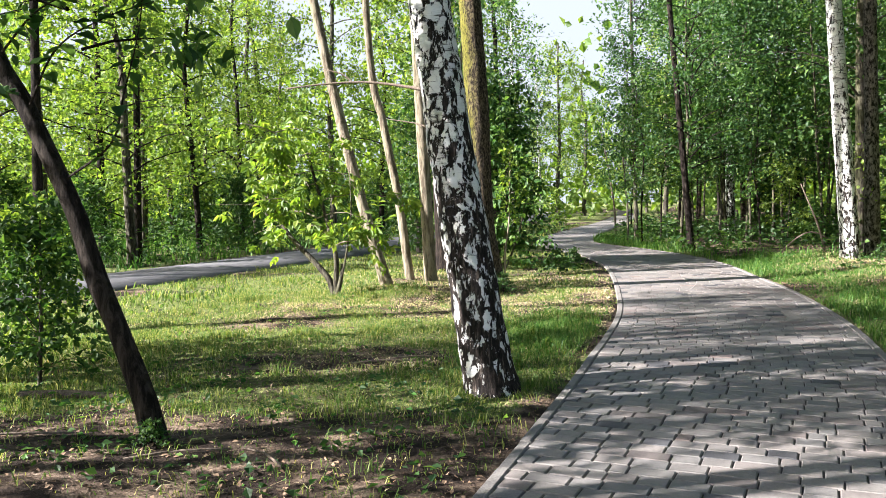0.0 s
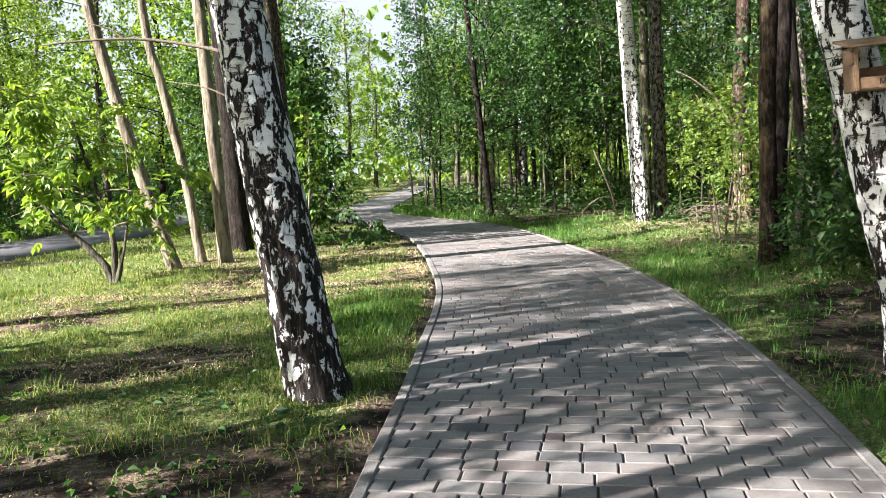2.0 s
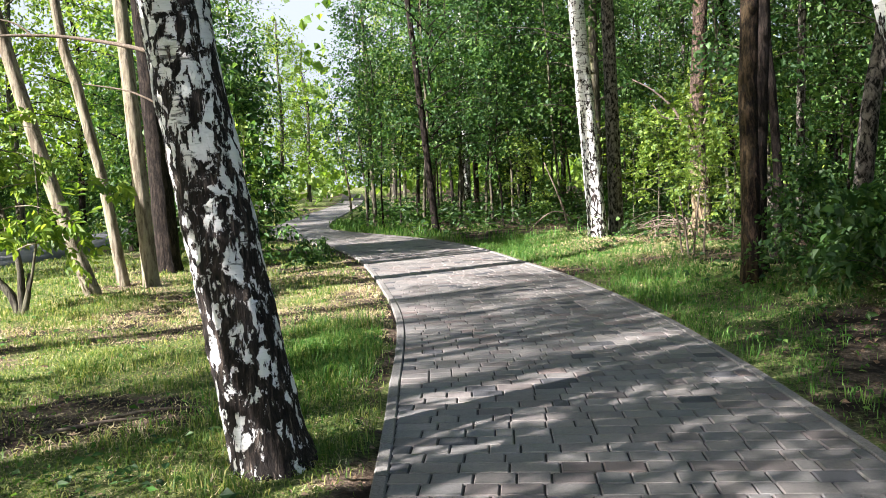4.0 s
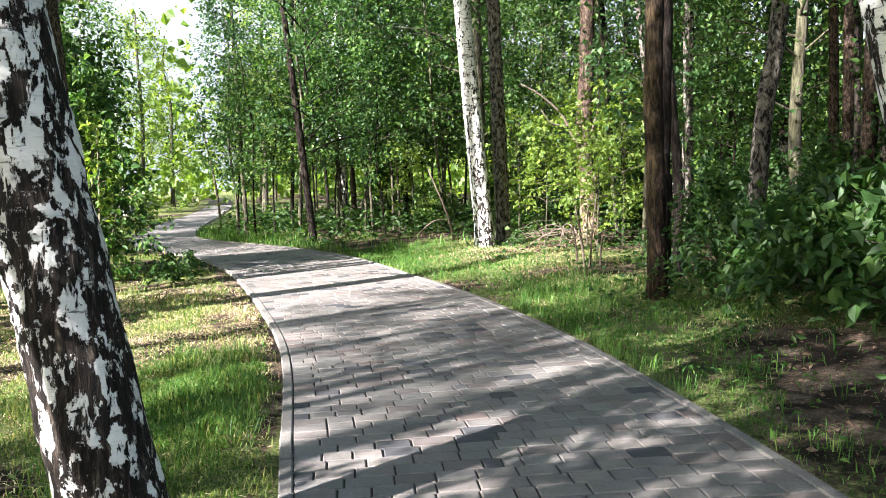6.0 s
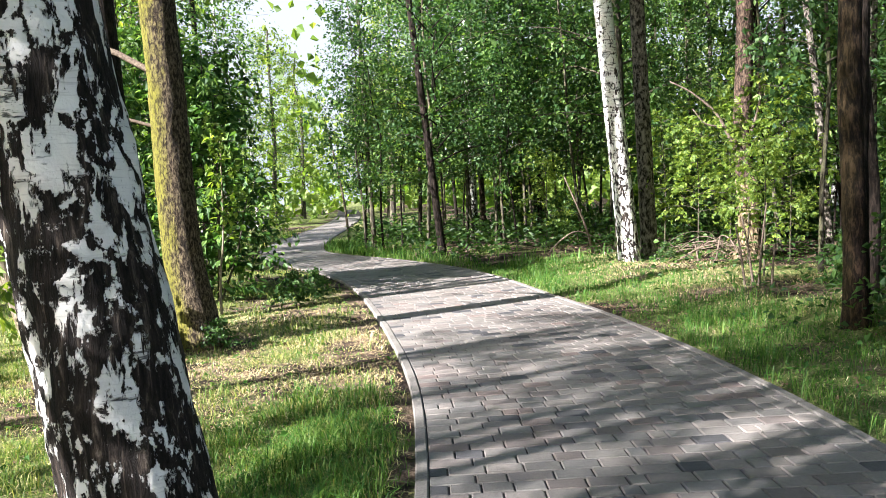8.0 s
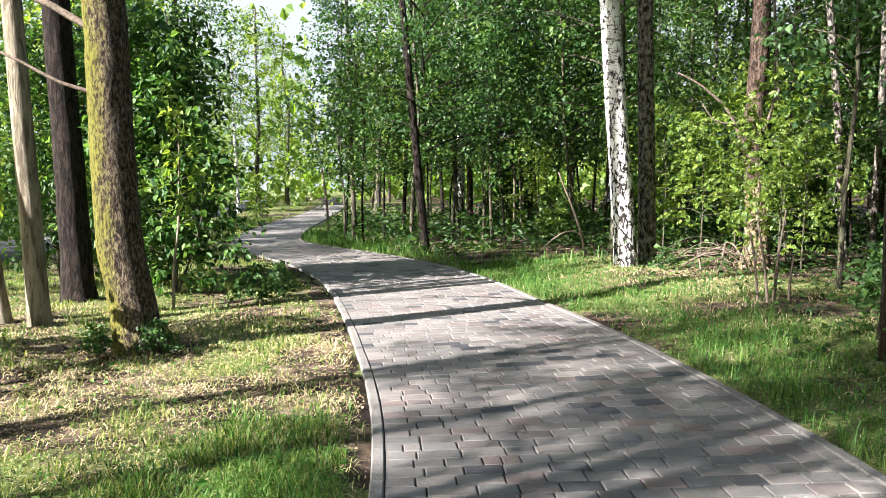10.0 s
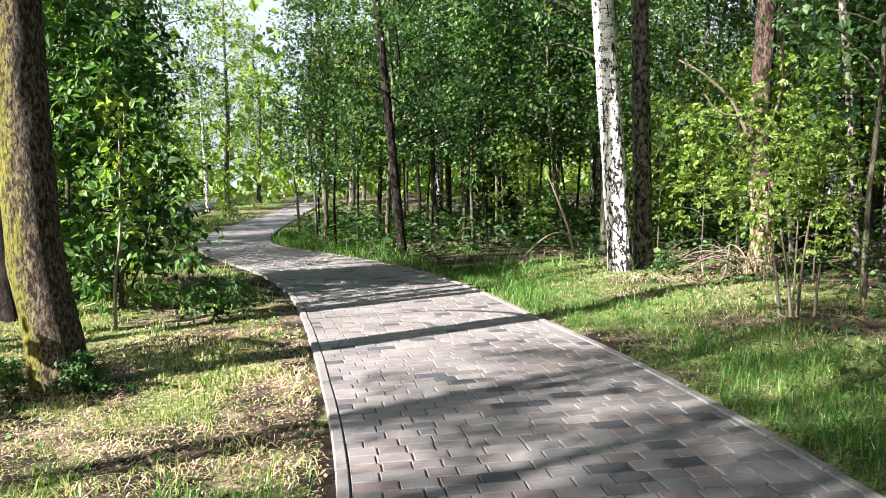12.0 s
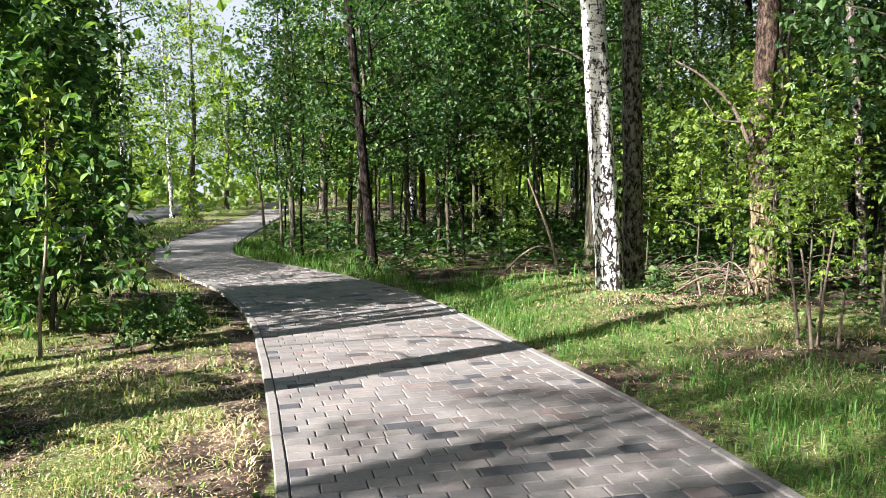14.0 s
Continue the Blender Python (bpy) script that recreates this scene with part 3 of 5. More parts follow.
tree("leaning_tree", -5.71, 13.13, [(-0.55, 0, 1.8), (-1.17, 0.02, 4.4), (-1.75, 0.1, 7.5), (-2.0, 0.1, 13.0)], 0.10, 0.05, BARK_PALE, "high", "thin pale tree leaning away from the path", sides=16, rough=0.04, flare=0.2, shift=(-1.6, 0), turn=140, size=0.9, lift=4.2)
tree("leaning_tree", -5.63, 13.95, [(-0.2, 0, 1.5), (-0.45, 0, 2.8), (-0.72, 0, 4.6), (-0.9, 0, 12.0)], 0.082, 0.04, BARK_PALE, "high", "slim pale tree leaning slightly beside another", sides=14, rough=0.04, flare=0.2, shift=(-0.7, 0), turn=200, size=0.8, lift=4.0)
tree("dark_leaning_tree", -3.43, 4.24, LEANING, 0.072, 0.032, BARK_BLACK, None,
     "thin dark tree leaning over the lawn", sides=18, rough=0.10, flare=0.25)
tree("birch_tree", 2.02, 18.4, [(-0.1, 0.05, 1.4), (-0.30, 0.1, 4.4), (-0.5, 0.1, 8), (-0.6, 0.1, 13)], 0.185, 0.09, BIRCH_WHITE, "high", "tall white birch at the edge of the woods", "birch tree", sides=20, rough=0.05, flare=0.15, turn=50, lift=1.0)
tree("pine_tree", 2.46, 18.85, up(-0.08, 4.6, 13), 0.150, 0.08, BARK_PATCHY, "high", "dark trunk standing close behind a birch", sides=16, rough=0.08, turn=100, lift=1.0)
tree("aspen_tree", -1.23, 22.1, up(-0.47, 5.6, 12), 0.090, 0.04, BARK_DARK, "big_d", "slender dark-barked aspen at the path's edge", sides=14, rough=0.04, size=0.85, turn=10)
tree("aspen_tree", -3.07, 26.1, up(-0.08, 5.0, 10), 0.068, 0.03, BARK_GREY, "big_d", "thin grey aspen at the bend of the path", sides=10, rough=0.04, size=0.75, turn=200, lift=0.6)
tree("pine_tree", 1.8, 30.0, up(-0.5, 7.0, 14), 0.17, 0.09, BARK_DARK, "big_b", "tall dark trunk deep in the woods", sides=12, rough=0.06, lift=1.5)
tree("pine_tree", 2.56, 11.5, [(0.0, 0, 1.0), (0.0, 0.05, 2.2), (0.05, 0.1, 3.6), (0.1, 0.2, 8), (0.1, 0.2, 13)], 0.105, 0.085, BARK_LICHEN, "high", "dark brown pine trunk with yellow lichen", "pine tree", sides=18, rough=0.09, lift=1.0, turn=20)
tree("pine_tree", 2.82, 12.0, [(0.0, 0, 1.0), (0.05, 0.05, 2.2), (0.1, 0.1, 3.6), (0.1, 0.2, 8), (0.1, 0.2, 12)], 0.11, 0.08, BARK_DARK, None, "dark pine trunk behind a red one", "pine tree", sides=16, rough=0.09)
tree("pine_tree", 3.25, 12.6, [(0.05, 0, 1.0), (0.0, 0.05, 2.2), (-0.05, 0.1, 3.6), (0.1, 0.2, 9)], 0.06, 0.04, BARK_DARK, None, "slim dark trunk in the shade", sides=10, rough=0.08)
tree("rotten_tree", 3.85, 17.8, [(0.03, 0, 0.8), (-0.05, 0.05, 2.0), (0.06, 0.1, 3.9), (0.1, 0.1, 8.0)], 0.165, 0.10, BARK_PINE, "high", "old brown trunk with a pale rotten foot", sides=18, rough=0.14, flare=0.5, turn=160)
tree("grey_tree", 4.60, 13.3, [(0.1, 0, 0.9), (0.25, 0.05, 2.2), (0.5, 0.1, 3.6), (0.8, 0.2, 8), (1.0, 0.2, 12)], 0.125, 0.085, BARK_PATCHY, "high", "grey trunk with black patches leaning slightly in the shade", sides=16, rough=0.07, turn=210, lift=0.6)
tree("birch_tree", 1.98, 6.25, [(-0.06, 0, 0.5), (-0.22, 0, 1.2), (-0.42, 0, 2.0), (-0.62, 0, 3.0), (-0.9, 0.1, 6.0), (-1.0, 0.1, 10)], 0.17, 0.10, BIRCH_WHITE, "high",
     "leaning white birch that carries a bird feeder", "birch tree", sides=26, rough=0.08, flare=0.1, turn=80, lift=1.0, freq=5)
tree("birch_tree", 1.72, 5.72, [(0.0, 0, 0.7), (0.02, 0, 1.5), (0.02, 0, 2.6), (0.1, 0, 6.0), (0.2, 0.1, 10)], 0.105, 0.07, BIRCH_WHITE, "high",
     "upright white birch with a bare brown scar", "birch tree", sides=24, rough=0.06, flare=0.25, turn=250, lift=1.5, freq=6)

# trees added towards the sun, mostly out of view, to shape the shade
for x, y, k, r, kind, size in ((-7.6, 1.6, 1.5, 120, "big_b", 1.0), (-5.6, -0.8, 0.2, 240, "high", 1.05), (-9.8, 4.7, 4.5, 60, "big_b", 0.62), (-16.0, -0.6, 6.5, 10, "big_b", 0.6),
                              (-9.5, 3.75, 2.3, 0, "big_b", 0.66), (-6.6, 0.2, 1.0, 45, "sparse", 0.95), (-11.6, 1.0, 3.2, 210, "big_b", 0.45),
                              (-9.9, 6.3, 3.0, 210, "canopy", 0.5), (-7.4, 3.4, 4.0, 0, "canopy", 0.95), (-5.0, 1.4, -0.5, 90, "canopy", 0.9), (-9.4, 3.2, 3.2, 45, "canopy", 0.6), (-11.2, 5.3, 5.6, 130, "canopy", 0.8),
                              (-8.7, 4.0, 8.0, 300, "big_b", 0.7), (-6.6, 2.4, 9.0, 170, "big_b", 0.85), (-14.6, 17.6, 8.0, 260, "big_b", 0.65),
                              (-12.6, 12.4, 5.0, 20, "big_b", 0.75)):
    tree("linden_tree", x, y, up(0.15, 4.0, 11), 0.10, 0.05, BARK_DARK, kind, "added shade-casting tree with a dark trunk and drooping crown", "tree", "shade trees", sides=10, turn=r, lift=k, size=size)

# ---- woods: young trees, tall trees, shrubs ----


def stand(kind, trunk_h, r0, r1, bark, name, label, category, seed):
    """One free-standing tree out of which others are copied."""
    rng = random.Random(seed)
    ob = thing(name, 0, 0, 0, label, category)
    pts = [(0, 0, -0.15)]
    for k in range(1, 6):
        pts.append((rng.uniform(-0.12, 0.12) * k * 0.4, rng.uniform(-0.12, 0.12) * k * 0.4, trunk_h * k / 5))
    part("trunk", trunk_mesh(pts, r0, r1, bark, 9, 0.05, 0.25, step=0.5), ob)
    tagged(part("branchwork", KINDS[kind].limbs, ob), kind="stuff")
    part("crown", KINDS[kind].crown, ob)
    return ob


def plant(pool, spots, group, rng, low=0.85, high=1.15):
    """Copies of the pool's trees at the spots; the first of each kind stands itself."""
    unused = list(pool)
    for i, (x, y) in enumerate(spots):
        proto = pool[i % len(pool)]
        k = rng.uniform(low, high)
        m = pose(x, y, height_at(x, y) - 0.03, rng.uniform(-3, 3), rng.uniform(-3, 3), rng.uniform(0, 360)) @ Matrix.Diagonal((k, k, k * rng.uniform(0.9, 1.1), 1))
        if proto in unused:
            unused.remove(proto)
            proto.matrix_basis = m
            tagged(proto, group=group)
        else:
            copy = copy_thing(proto, pose(0, 0, 0))
            copy.matrix_basis = m
            tagged(copy, group=group)


def scatter(n, region, ok, gap, rng, taken):
    x0, x1, y0, y1 = region
    out, tries = [], 0
    while len(out) < n and tries < n * 60:
        tries += 1
        x, y = rng.uniform(x0, x1), rng.uniform(y0, y1)
        if ok(x, y) and all((x - a) ** 2 + (y - b) ** 2 > gap * gap for a, b in taken):
            out.append((x, y))
            taken.append((x, y))
    return out


def lane(x, y):
    """Place across the sun's way: the lawn's bright strip lies at 9.6 to 14.2."""
    return -SUN_DIR.y * x + SUN_DIR.x * y


def open_lane(x, y):
    return 7.4 < lane(x, y) < 17.4 and x < -8 and y < 22


rng = random.Random(7)
NAMED = [(-1.8, 6), (-3.6, 12.4), (-5.2, 13.6), (-5.5, 15.4), (-5.7, 13.1), (-3.5, 4.2), (2, 18.4), (2.5, 18.9), (-1.2, 22.1), (-3.1, 26.1), (1.8, 30), (2.7, 11.5), (3.8, 17.4), (4.6, 13.3), (2, 6.2), (1.7, 5.7)]
taken = list(NAMED)
TALL = [stand("big_a", 11.0, 0.13, 0.04, BARK_GREY, "forest_tree", "tall leafy tree with a grey trunk in the woods", "tree", 1),
        stand("big_b", 12.5, 0.16, 0.05, BARK_DARK, "forest_tree", "tall drooping leafy tree with a dark trunk in the woods", "tree", 2),
        stand("big_d", 11.5, 0.12, 0.04, BARK_DARK, "forest_tree", "tall blue-green leafy tree in the woods", "tree", 3),
        stand("big_a", 11.0, 0.14, 0.05, BIRCH_WHITE, "forest_birch", "white-barked birch with a leafy crown in the woods", "birch tree", 4)]
SUNNY = [stand("big_c", 9.6, 0.11, 0.04, BARK_DARK, "maple_tree", "bright yellow-green leafy tree beyond the lawn", "tree", 5),
         stand("big_e", 9.8, 0.13, 0.04, BARK_GREY, "maple_tree", "light green leafy tree with a grey trunk beyond the lawn", "tree", 6),
         stand("big_c", 9.8, 0.14, 0.04, BARK_GREY, "maple_tree", "broad yellow-green tree beyond the asphalt path", "tree", 8)]
YOUNG = [stand("young_a", 6.0, 0.035, 0.012, BARK_GREY, "young_tree", "slim young tree with cool green leaves", "young tree", 11),
         stand("young_b", 4.9, 0.028, 0.010, BARK_DARK, "young_tree", "short young tree with thin dark stem", "young tree", 12),
         stand("young_c", 7.3, 0.042, 0.014, BARK_GREY, "young_tree", "tall thin young tree with small leaves", "young tree", 13)]
SHRUBS = [stand("shrub_a", 1.6, 0.016, 0.006, BARK_GREY, "shrub", "leafy green shrub on the forest floor", "shrub", 21),
          stand("shrub_b", 1.1, 0.014, 0.006, BARK_GREY, "shrub", "low spreading green shrub on the forest floor", "shrub", 22)]
DISTANT = [stand("shrub_a", 1.7, 0.018, 0.007, BARK_GREY, "shrub", "dark green shrub in the shade beyond the asphalt path", "shrub", 23)]


POLES = [stand("high", 12.0, 0.055, 0.03, BARK_DARK, "slim_tree", "slim dark trunk with a high crown in the woods", "tree", 31),
         stand("high", 12.5, 0.085, 0.04, BARK_PINE, "slim_tree", "straight brown trunk with a high crown in the woods", "tree", 32),
         stand("high", 12.0, 0.06, 0.03, BARK_PATCHY, "slim_tree", "slim grey trunk with dark patches and a high crown", "tree", 33),
         stand("high", 11.5, 0.045, 0.02, BARK_GREY, "slim_tree", "thin grey trunk with a high crown in the woods", "tree", 34)]


def east(margin):
    return lambda x, y: x > x_right(y) + margin and (x > 1.5 or y > 21)


spots = scatter(12, (-4, 16, 19, 34), east(2.4), 2.3, rng, taken) + scatter(13, (4.6, 16, 3, 19), east(4.5), 2.6, rng, taken)
back = scatter(3, (-2, 22, 33, 46), east(3), 3.2, rng, taken)
spots += scatter(5, (14, 26, 2, 30), east(4), 3.5, rng, taken)
plant(TALL, spots, "trees of the woods", rng)
spots = scatter(40, (-4.0, 5, 22.5, 29), east(0.7), 0.75, rng, taken) + scatter(12, (3.6, 9, 9, 22), lambda x, y: east(2.5)(x, y) and (x > 6.2 or y > 14), 1.4, rng, taken) + scatter(14, (3, 14, 20, 32), east(2.0), 1.5, rng, taken)
spots += [(-5.7, 17.4), (6.5, 20.5), (8.2, 22.8), (9.5, 19.8), (7.6, 25.0), (-6.6, 18.2)]
plant(YOUNG, spots, "young trees of the woods", rng)
spots = scatter(26, (4.8, 13, 10, 24), east(3.0), 1.1, rng, taken) + scatter(12, (-2, 8, 24, 32), east(2.0), 1.2, rng, taken)
plant(POLES, spots, "slim trees of the woods", rng)
west = lambda x, y: x < x_road(y) - 2.2 and not open_lane(x, y)
spots = scatter(15, (-21, -13, 14, 36), west, 2.4, rng, taken) + scatter(4, (-34, -22, 24, 52), west, 3.2, rng, taken)
spots += [(-16, 58), (-20, 62), (-12.0, 68), (-7.0, 66), (-4, 58), (-18, 75), (-9.9, 47), (-10.2, 57), (-15.2, 44), (-3.6, 42), (-4.3, 50), (-8.0, 20.6), (-8.5, 23.9)] + back
plant(SUNNY, spots, "trees beyond the lawn", rng)
# mostly unseen trees left of and behind the camera, added for shade
spots = scatter(6, (-27, -13, -14, 9), west, 3.0, rng, taken)
spots += [(-8.6, 0.6), (-6.4, -2.4), (-3.2, -4.6), (2.6, -5.2), (5.2, -1.5), (6.0, 2.0), (-9.2, -6.0), (-0.5, -9.5), (-8.2, 25.5), (-8.6, 30)]
plant([copy_thing(t, pose(0, 0, 0)) for t in (TALL[0], TALL[1])], spots, "trees round the lawn", rng)
spots = scatter(24, (2.6, 12, 8, 24), lambda x, y: east(1.8)(x, y) and not (x < 5 and 11 < y < 19.6), 0.9, rng, []) + scatter(7, (0, 12, 23, 34), east(1.5), 1.6, rng, [])
plant(SHRUBS, spots, "shrubs of the woods", rng, 0.7, 1.3)
spots = scatter(34, (-24, -12.6, 10, 40), lambda x, y: x < x_road(y) - 1.9, 1.3, rng, [])
plant(DISTANT, spots, "shrubs beyond the asphalt path", rng, 0.7, 1.5)
# ---- bushes and small plants by the path ----


def bush(name, x, y, kind, label, category="bush", size=1.0, turn=0.0, stems=(), bark=BARK_GREY, lift=0.0, shift=(0, 0), group=""):
    """A bush of several stems under a crown of a shared kind."""
    ob = thing(name, x, y, height_at(x, y) - 0.02, label, category, group)
    for points, r in stems:
        line = bend([(0, 0, -0.05), *points], 0.12)
        part("stem", make_mesh("stem", *tube(line, [r * (1 - 0.7 * i / len(line)) for i in range(len(line))], 9, 0.08, 9), bark), ob)
    m = pose(shift[0], shift[1], lift, 0, 0, turn) @ Matrix.Scale(size, 4)
    tagged(part("branchwork", KINDS[kind].limbs, ob, at=m), kind="stuff")
    part("crown", KINDS[kind].crown, ob, at=m)
    return ob


KINDS["elder"] = Kind("el", BARK_PALE, LEAF_BRIGHT, seed=31, low=0.75, high=2.9, reach=1.8, limbs=22, twigs=5, leaves=4, leaf=0.13, spread=0.09, up=0.45, droop=0.55,
                      top=0.55, thick=0.016, compound=5, fine=True, centre=(-1.1, 0))
KINDS["dense"] = Kind("de", BARK_GREY, LEAF_SHADED, seed=32, low=0.15, high=3.6, reach=1.15, limbs=46, twigs=8, leaves=12, leaf=0.105, spread=0.10, up=0.6, top=0.5, thick=0.014, fine=True)
KINDS["whip"] = Kind("wh", BARK_PALE, LEAF_BRIGHT, seed=33, low=0.95, high=2.5, reach=0.42, limbs=16, twigs=3, leaves=6, leaf=0.10, spread=0.03, up=1.1, droop=0.1, thick=0.006, fine=True)
KINDS["layered"] = Kind("la", BARK_GREY, LEAF, seed=36, low=0.2, high=3.7, reach=1.2, limbs=38, twigs=7, leaves=8, leaf=0.145, spread=0.07, up=0.25, droop=0.2, top=0.5, thick=0.013, fine=True)
KINDS["cone"] = Kind("co", BARK_GREY, LEAF_BRIGHT, seed=35, low=0.15, high=1.75, reach=0.55, limbs=34, twigs=4, leaves=5, leaf=0.13, spread=0.05, up=0.25, top=0.25, thick=0.008, fine=True)
KINDS["linden"] = Kind("li", BARK_DARK, LEAF, seed=34, low=2.3, high=6.0, reach=1.9, limbs=26, twigs=6, leaves=11, leaf=0.105, spread=0.08, up=0.25, droop=0.4, thick=0.016, fine=True, centre=(-1.3, 0))

bush("box_elder_bush", -5.84, 11.4, "elder", "sunlit box elder bush with bright drooping compound leaves", size=0.9,
     stems=(([(-0.08, 0, 0.25), (-0.35, 0, 0.55), (-0.8, 0, 1.0), (-1.2, 0, 1.7)], 0.055), ([(0.03, 0, 0.3), (0.02, 0, 0.7), (-0.2, 0, 1.5), (-0.4, 0, 2.2)], 0.045), ([(0.1, 0, 0.25), (0.12, 0.05, 0.5)], 0.05), ([(0.15, 0, 0.4), (0.3, 0, 1.2), (0.3, 0, 1.9)], 0.02)), bark=BARK_GREY)
bush("leafy_bush", -4.5, 16.15, "layered", "dense dark green bush leaning over the kerb", stems=(([(0.05, 0, 0.8), (0.1, 0, 2.0), (0.1, 0, 3.0)], 0.03), ([(0.3, 0, 0.7), (0.5, 0, 1.5)], 0.02)), size=0.88)
bush("leafy_bush", -5.3, 16.6, "layered", "tall dark green bush behind the sapling", stems=(([(0.05, 0, 0.8), (0.1, 0, 2.0), (0.1, 0, 3.6)], 0.035),), size=1.0, turn=130, lift=0.3)
bush("leafy_bush", -5.0, 17.5, "dense", "tall dark green bush in the shade by the path", stems=(([(0.05, 0, 0.8), (0.1, 0, 2.0), (0.1, 0, 3.9)], 0.04),), size=1.05, turn=250)
bush("leafy_bush", -6.3, 16.9, "dense", "dark green bush beneath the thick tree", stems=(([(-0.05, 0, 0.8), (0.1, 0, 2.0), (0.1, 0, 3.6)], 0.035),), size=0.95, turn=70, lift=0.1)
bush("sapling", -4.17, 15.02, "whip", "slim pale-stemmed sapling with upright light leaves", "sapling", stems=(([(0.02, 0, 0.5), (0.1, 0, 1.1), (0.14, 0, 2.3)], 0.02),), bark=BARK_PALE, shift=(0.1, 0))
bush("leafy_bush", -5.5, 5.35, "shrub_a", "dark green bush at the lawn's edge", stems=(([(0.05, 0, 0.5), (0.1, 0, 1.4)], 0.02),), size=0.7, turn=40)
bush("leafy_bush", -6.4, 6.2, "shrub_c", "light green bush at the lawn's edge", stems=(([(0.05, 0, 0.5), (0.1, 0, 1.4)], 0.02),), size=0.55, turn=200)
for i, (x, y, k) in enumerate(((3.1, 9.6, 0.9), (3.5, 8.9, 1.0), (3.9, 9.9, 1.1), (3.3, 10.5, 0.8), (4.4, 10.8, 1.1), (4.3, 9.0, 1.2), (3.7, 11.3, 0.8), (5.0, 9.8, 1.2), (3.2, 12.9, 0.6))):
    bush("raspberry_bush", x, y, "broad", "low bush with broad green leaves in the shade", size=k, turn=i * 77, group="broad-leaved bushes")
for i, (x, y, k) in enumerate(((4.5, 9.3, 0.6), (5.3, 10.8, 0.75), (6.2, 8.6, 0.85), (6.4, 12.0, 0.8))):
    bush("shade_bush", x, y, "dense", "dense dark green bush deep in the shade", size=k, turn=i * 83, stems=(([(0.05, 0, 0.8), (0.1, 0, 2.0)], 0.02),), group="bushes in the shade")
for i, (x, y, k) in enumerate(((3.15, 15.3, 0.75), (3.5, 16.9, 0.95), (4.15, 16.9, 1.1), (3.15, 18.3, 0.9), (3.9, 18.9, 1.2), (3.1, 20.3, 1.0), (1.0, 22.0, 0.8))):
    bush("maple_sapling", x, y, "maple", "young maple with bright layered leaves", "sapling", size=k, turn=i * 61, stems=(([(0.03, 0, 0.6), (0.05, 0, 1.4), (0.0, 0, 2.4 * k)], 0.014),), group="young maples at the wood's edge")
for x, y, k in ((-3.42, 12.2, 0.28), (-3.95, 12.2, 0.25), (-3.35, 4.1, 0.16), (-3.2, 15.1, 0.42), (-3.0, 15.6, 0.4), (2.5, 17.9, 0.3)):
    bush("seedling", x, y, "broad", "small leafy seedling at a tree's foot", "seedling", size=k, turn=x * 90, group="seedlings")
bush("young_tree", -8.2, 38.8, "cone", "small bright conical young tree on the far lawn", "young tree", turn=10, stems=(([(0, 0, 0.8), (0, 0, 1.7)], 0.03),))

tree("birch_tree", -8.8, 33.0, up(0.05, 4.0, 10), 0.09, 0.04, BIRCH_WHITE, "sparse", "slender sunlit birch on the far lawn", "birch tree", sides=10, size=0.9, turn=15)
tree("birch_tree", -10.6, 46.0, up(-0.1, 4.0, 9), 0.10, 0.04, BIRCH_WHITE, "sparse", "pale birch with an airy crown far down the path", "birch tree", sides=10, size=0.85, turn=130)

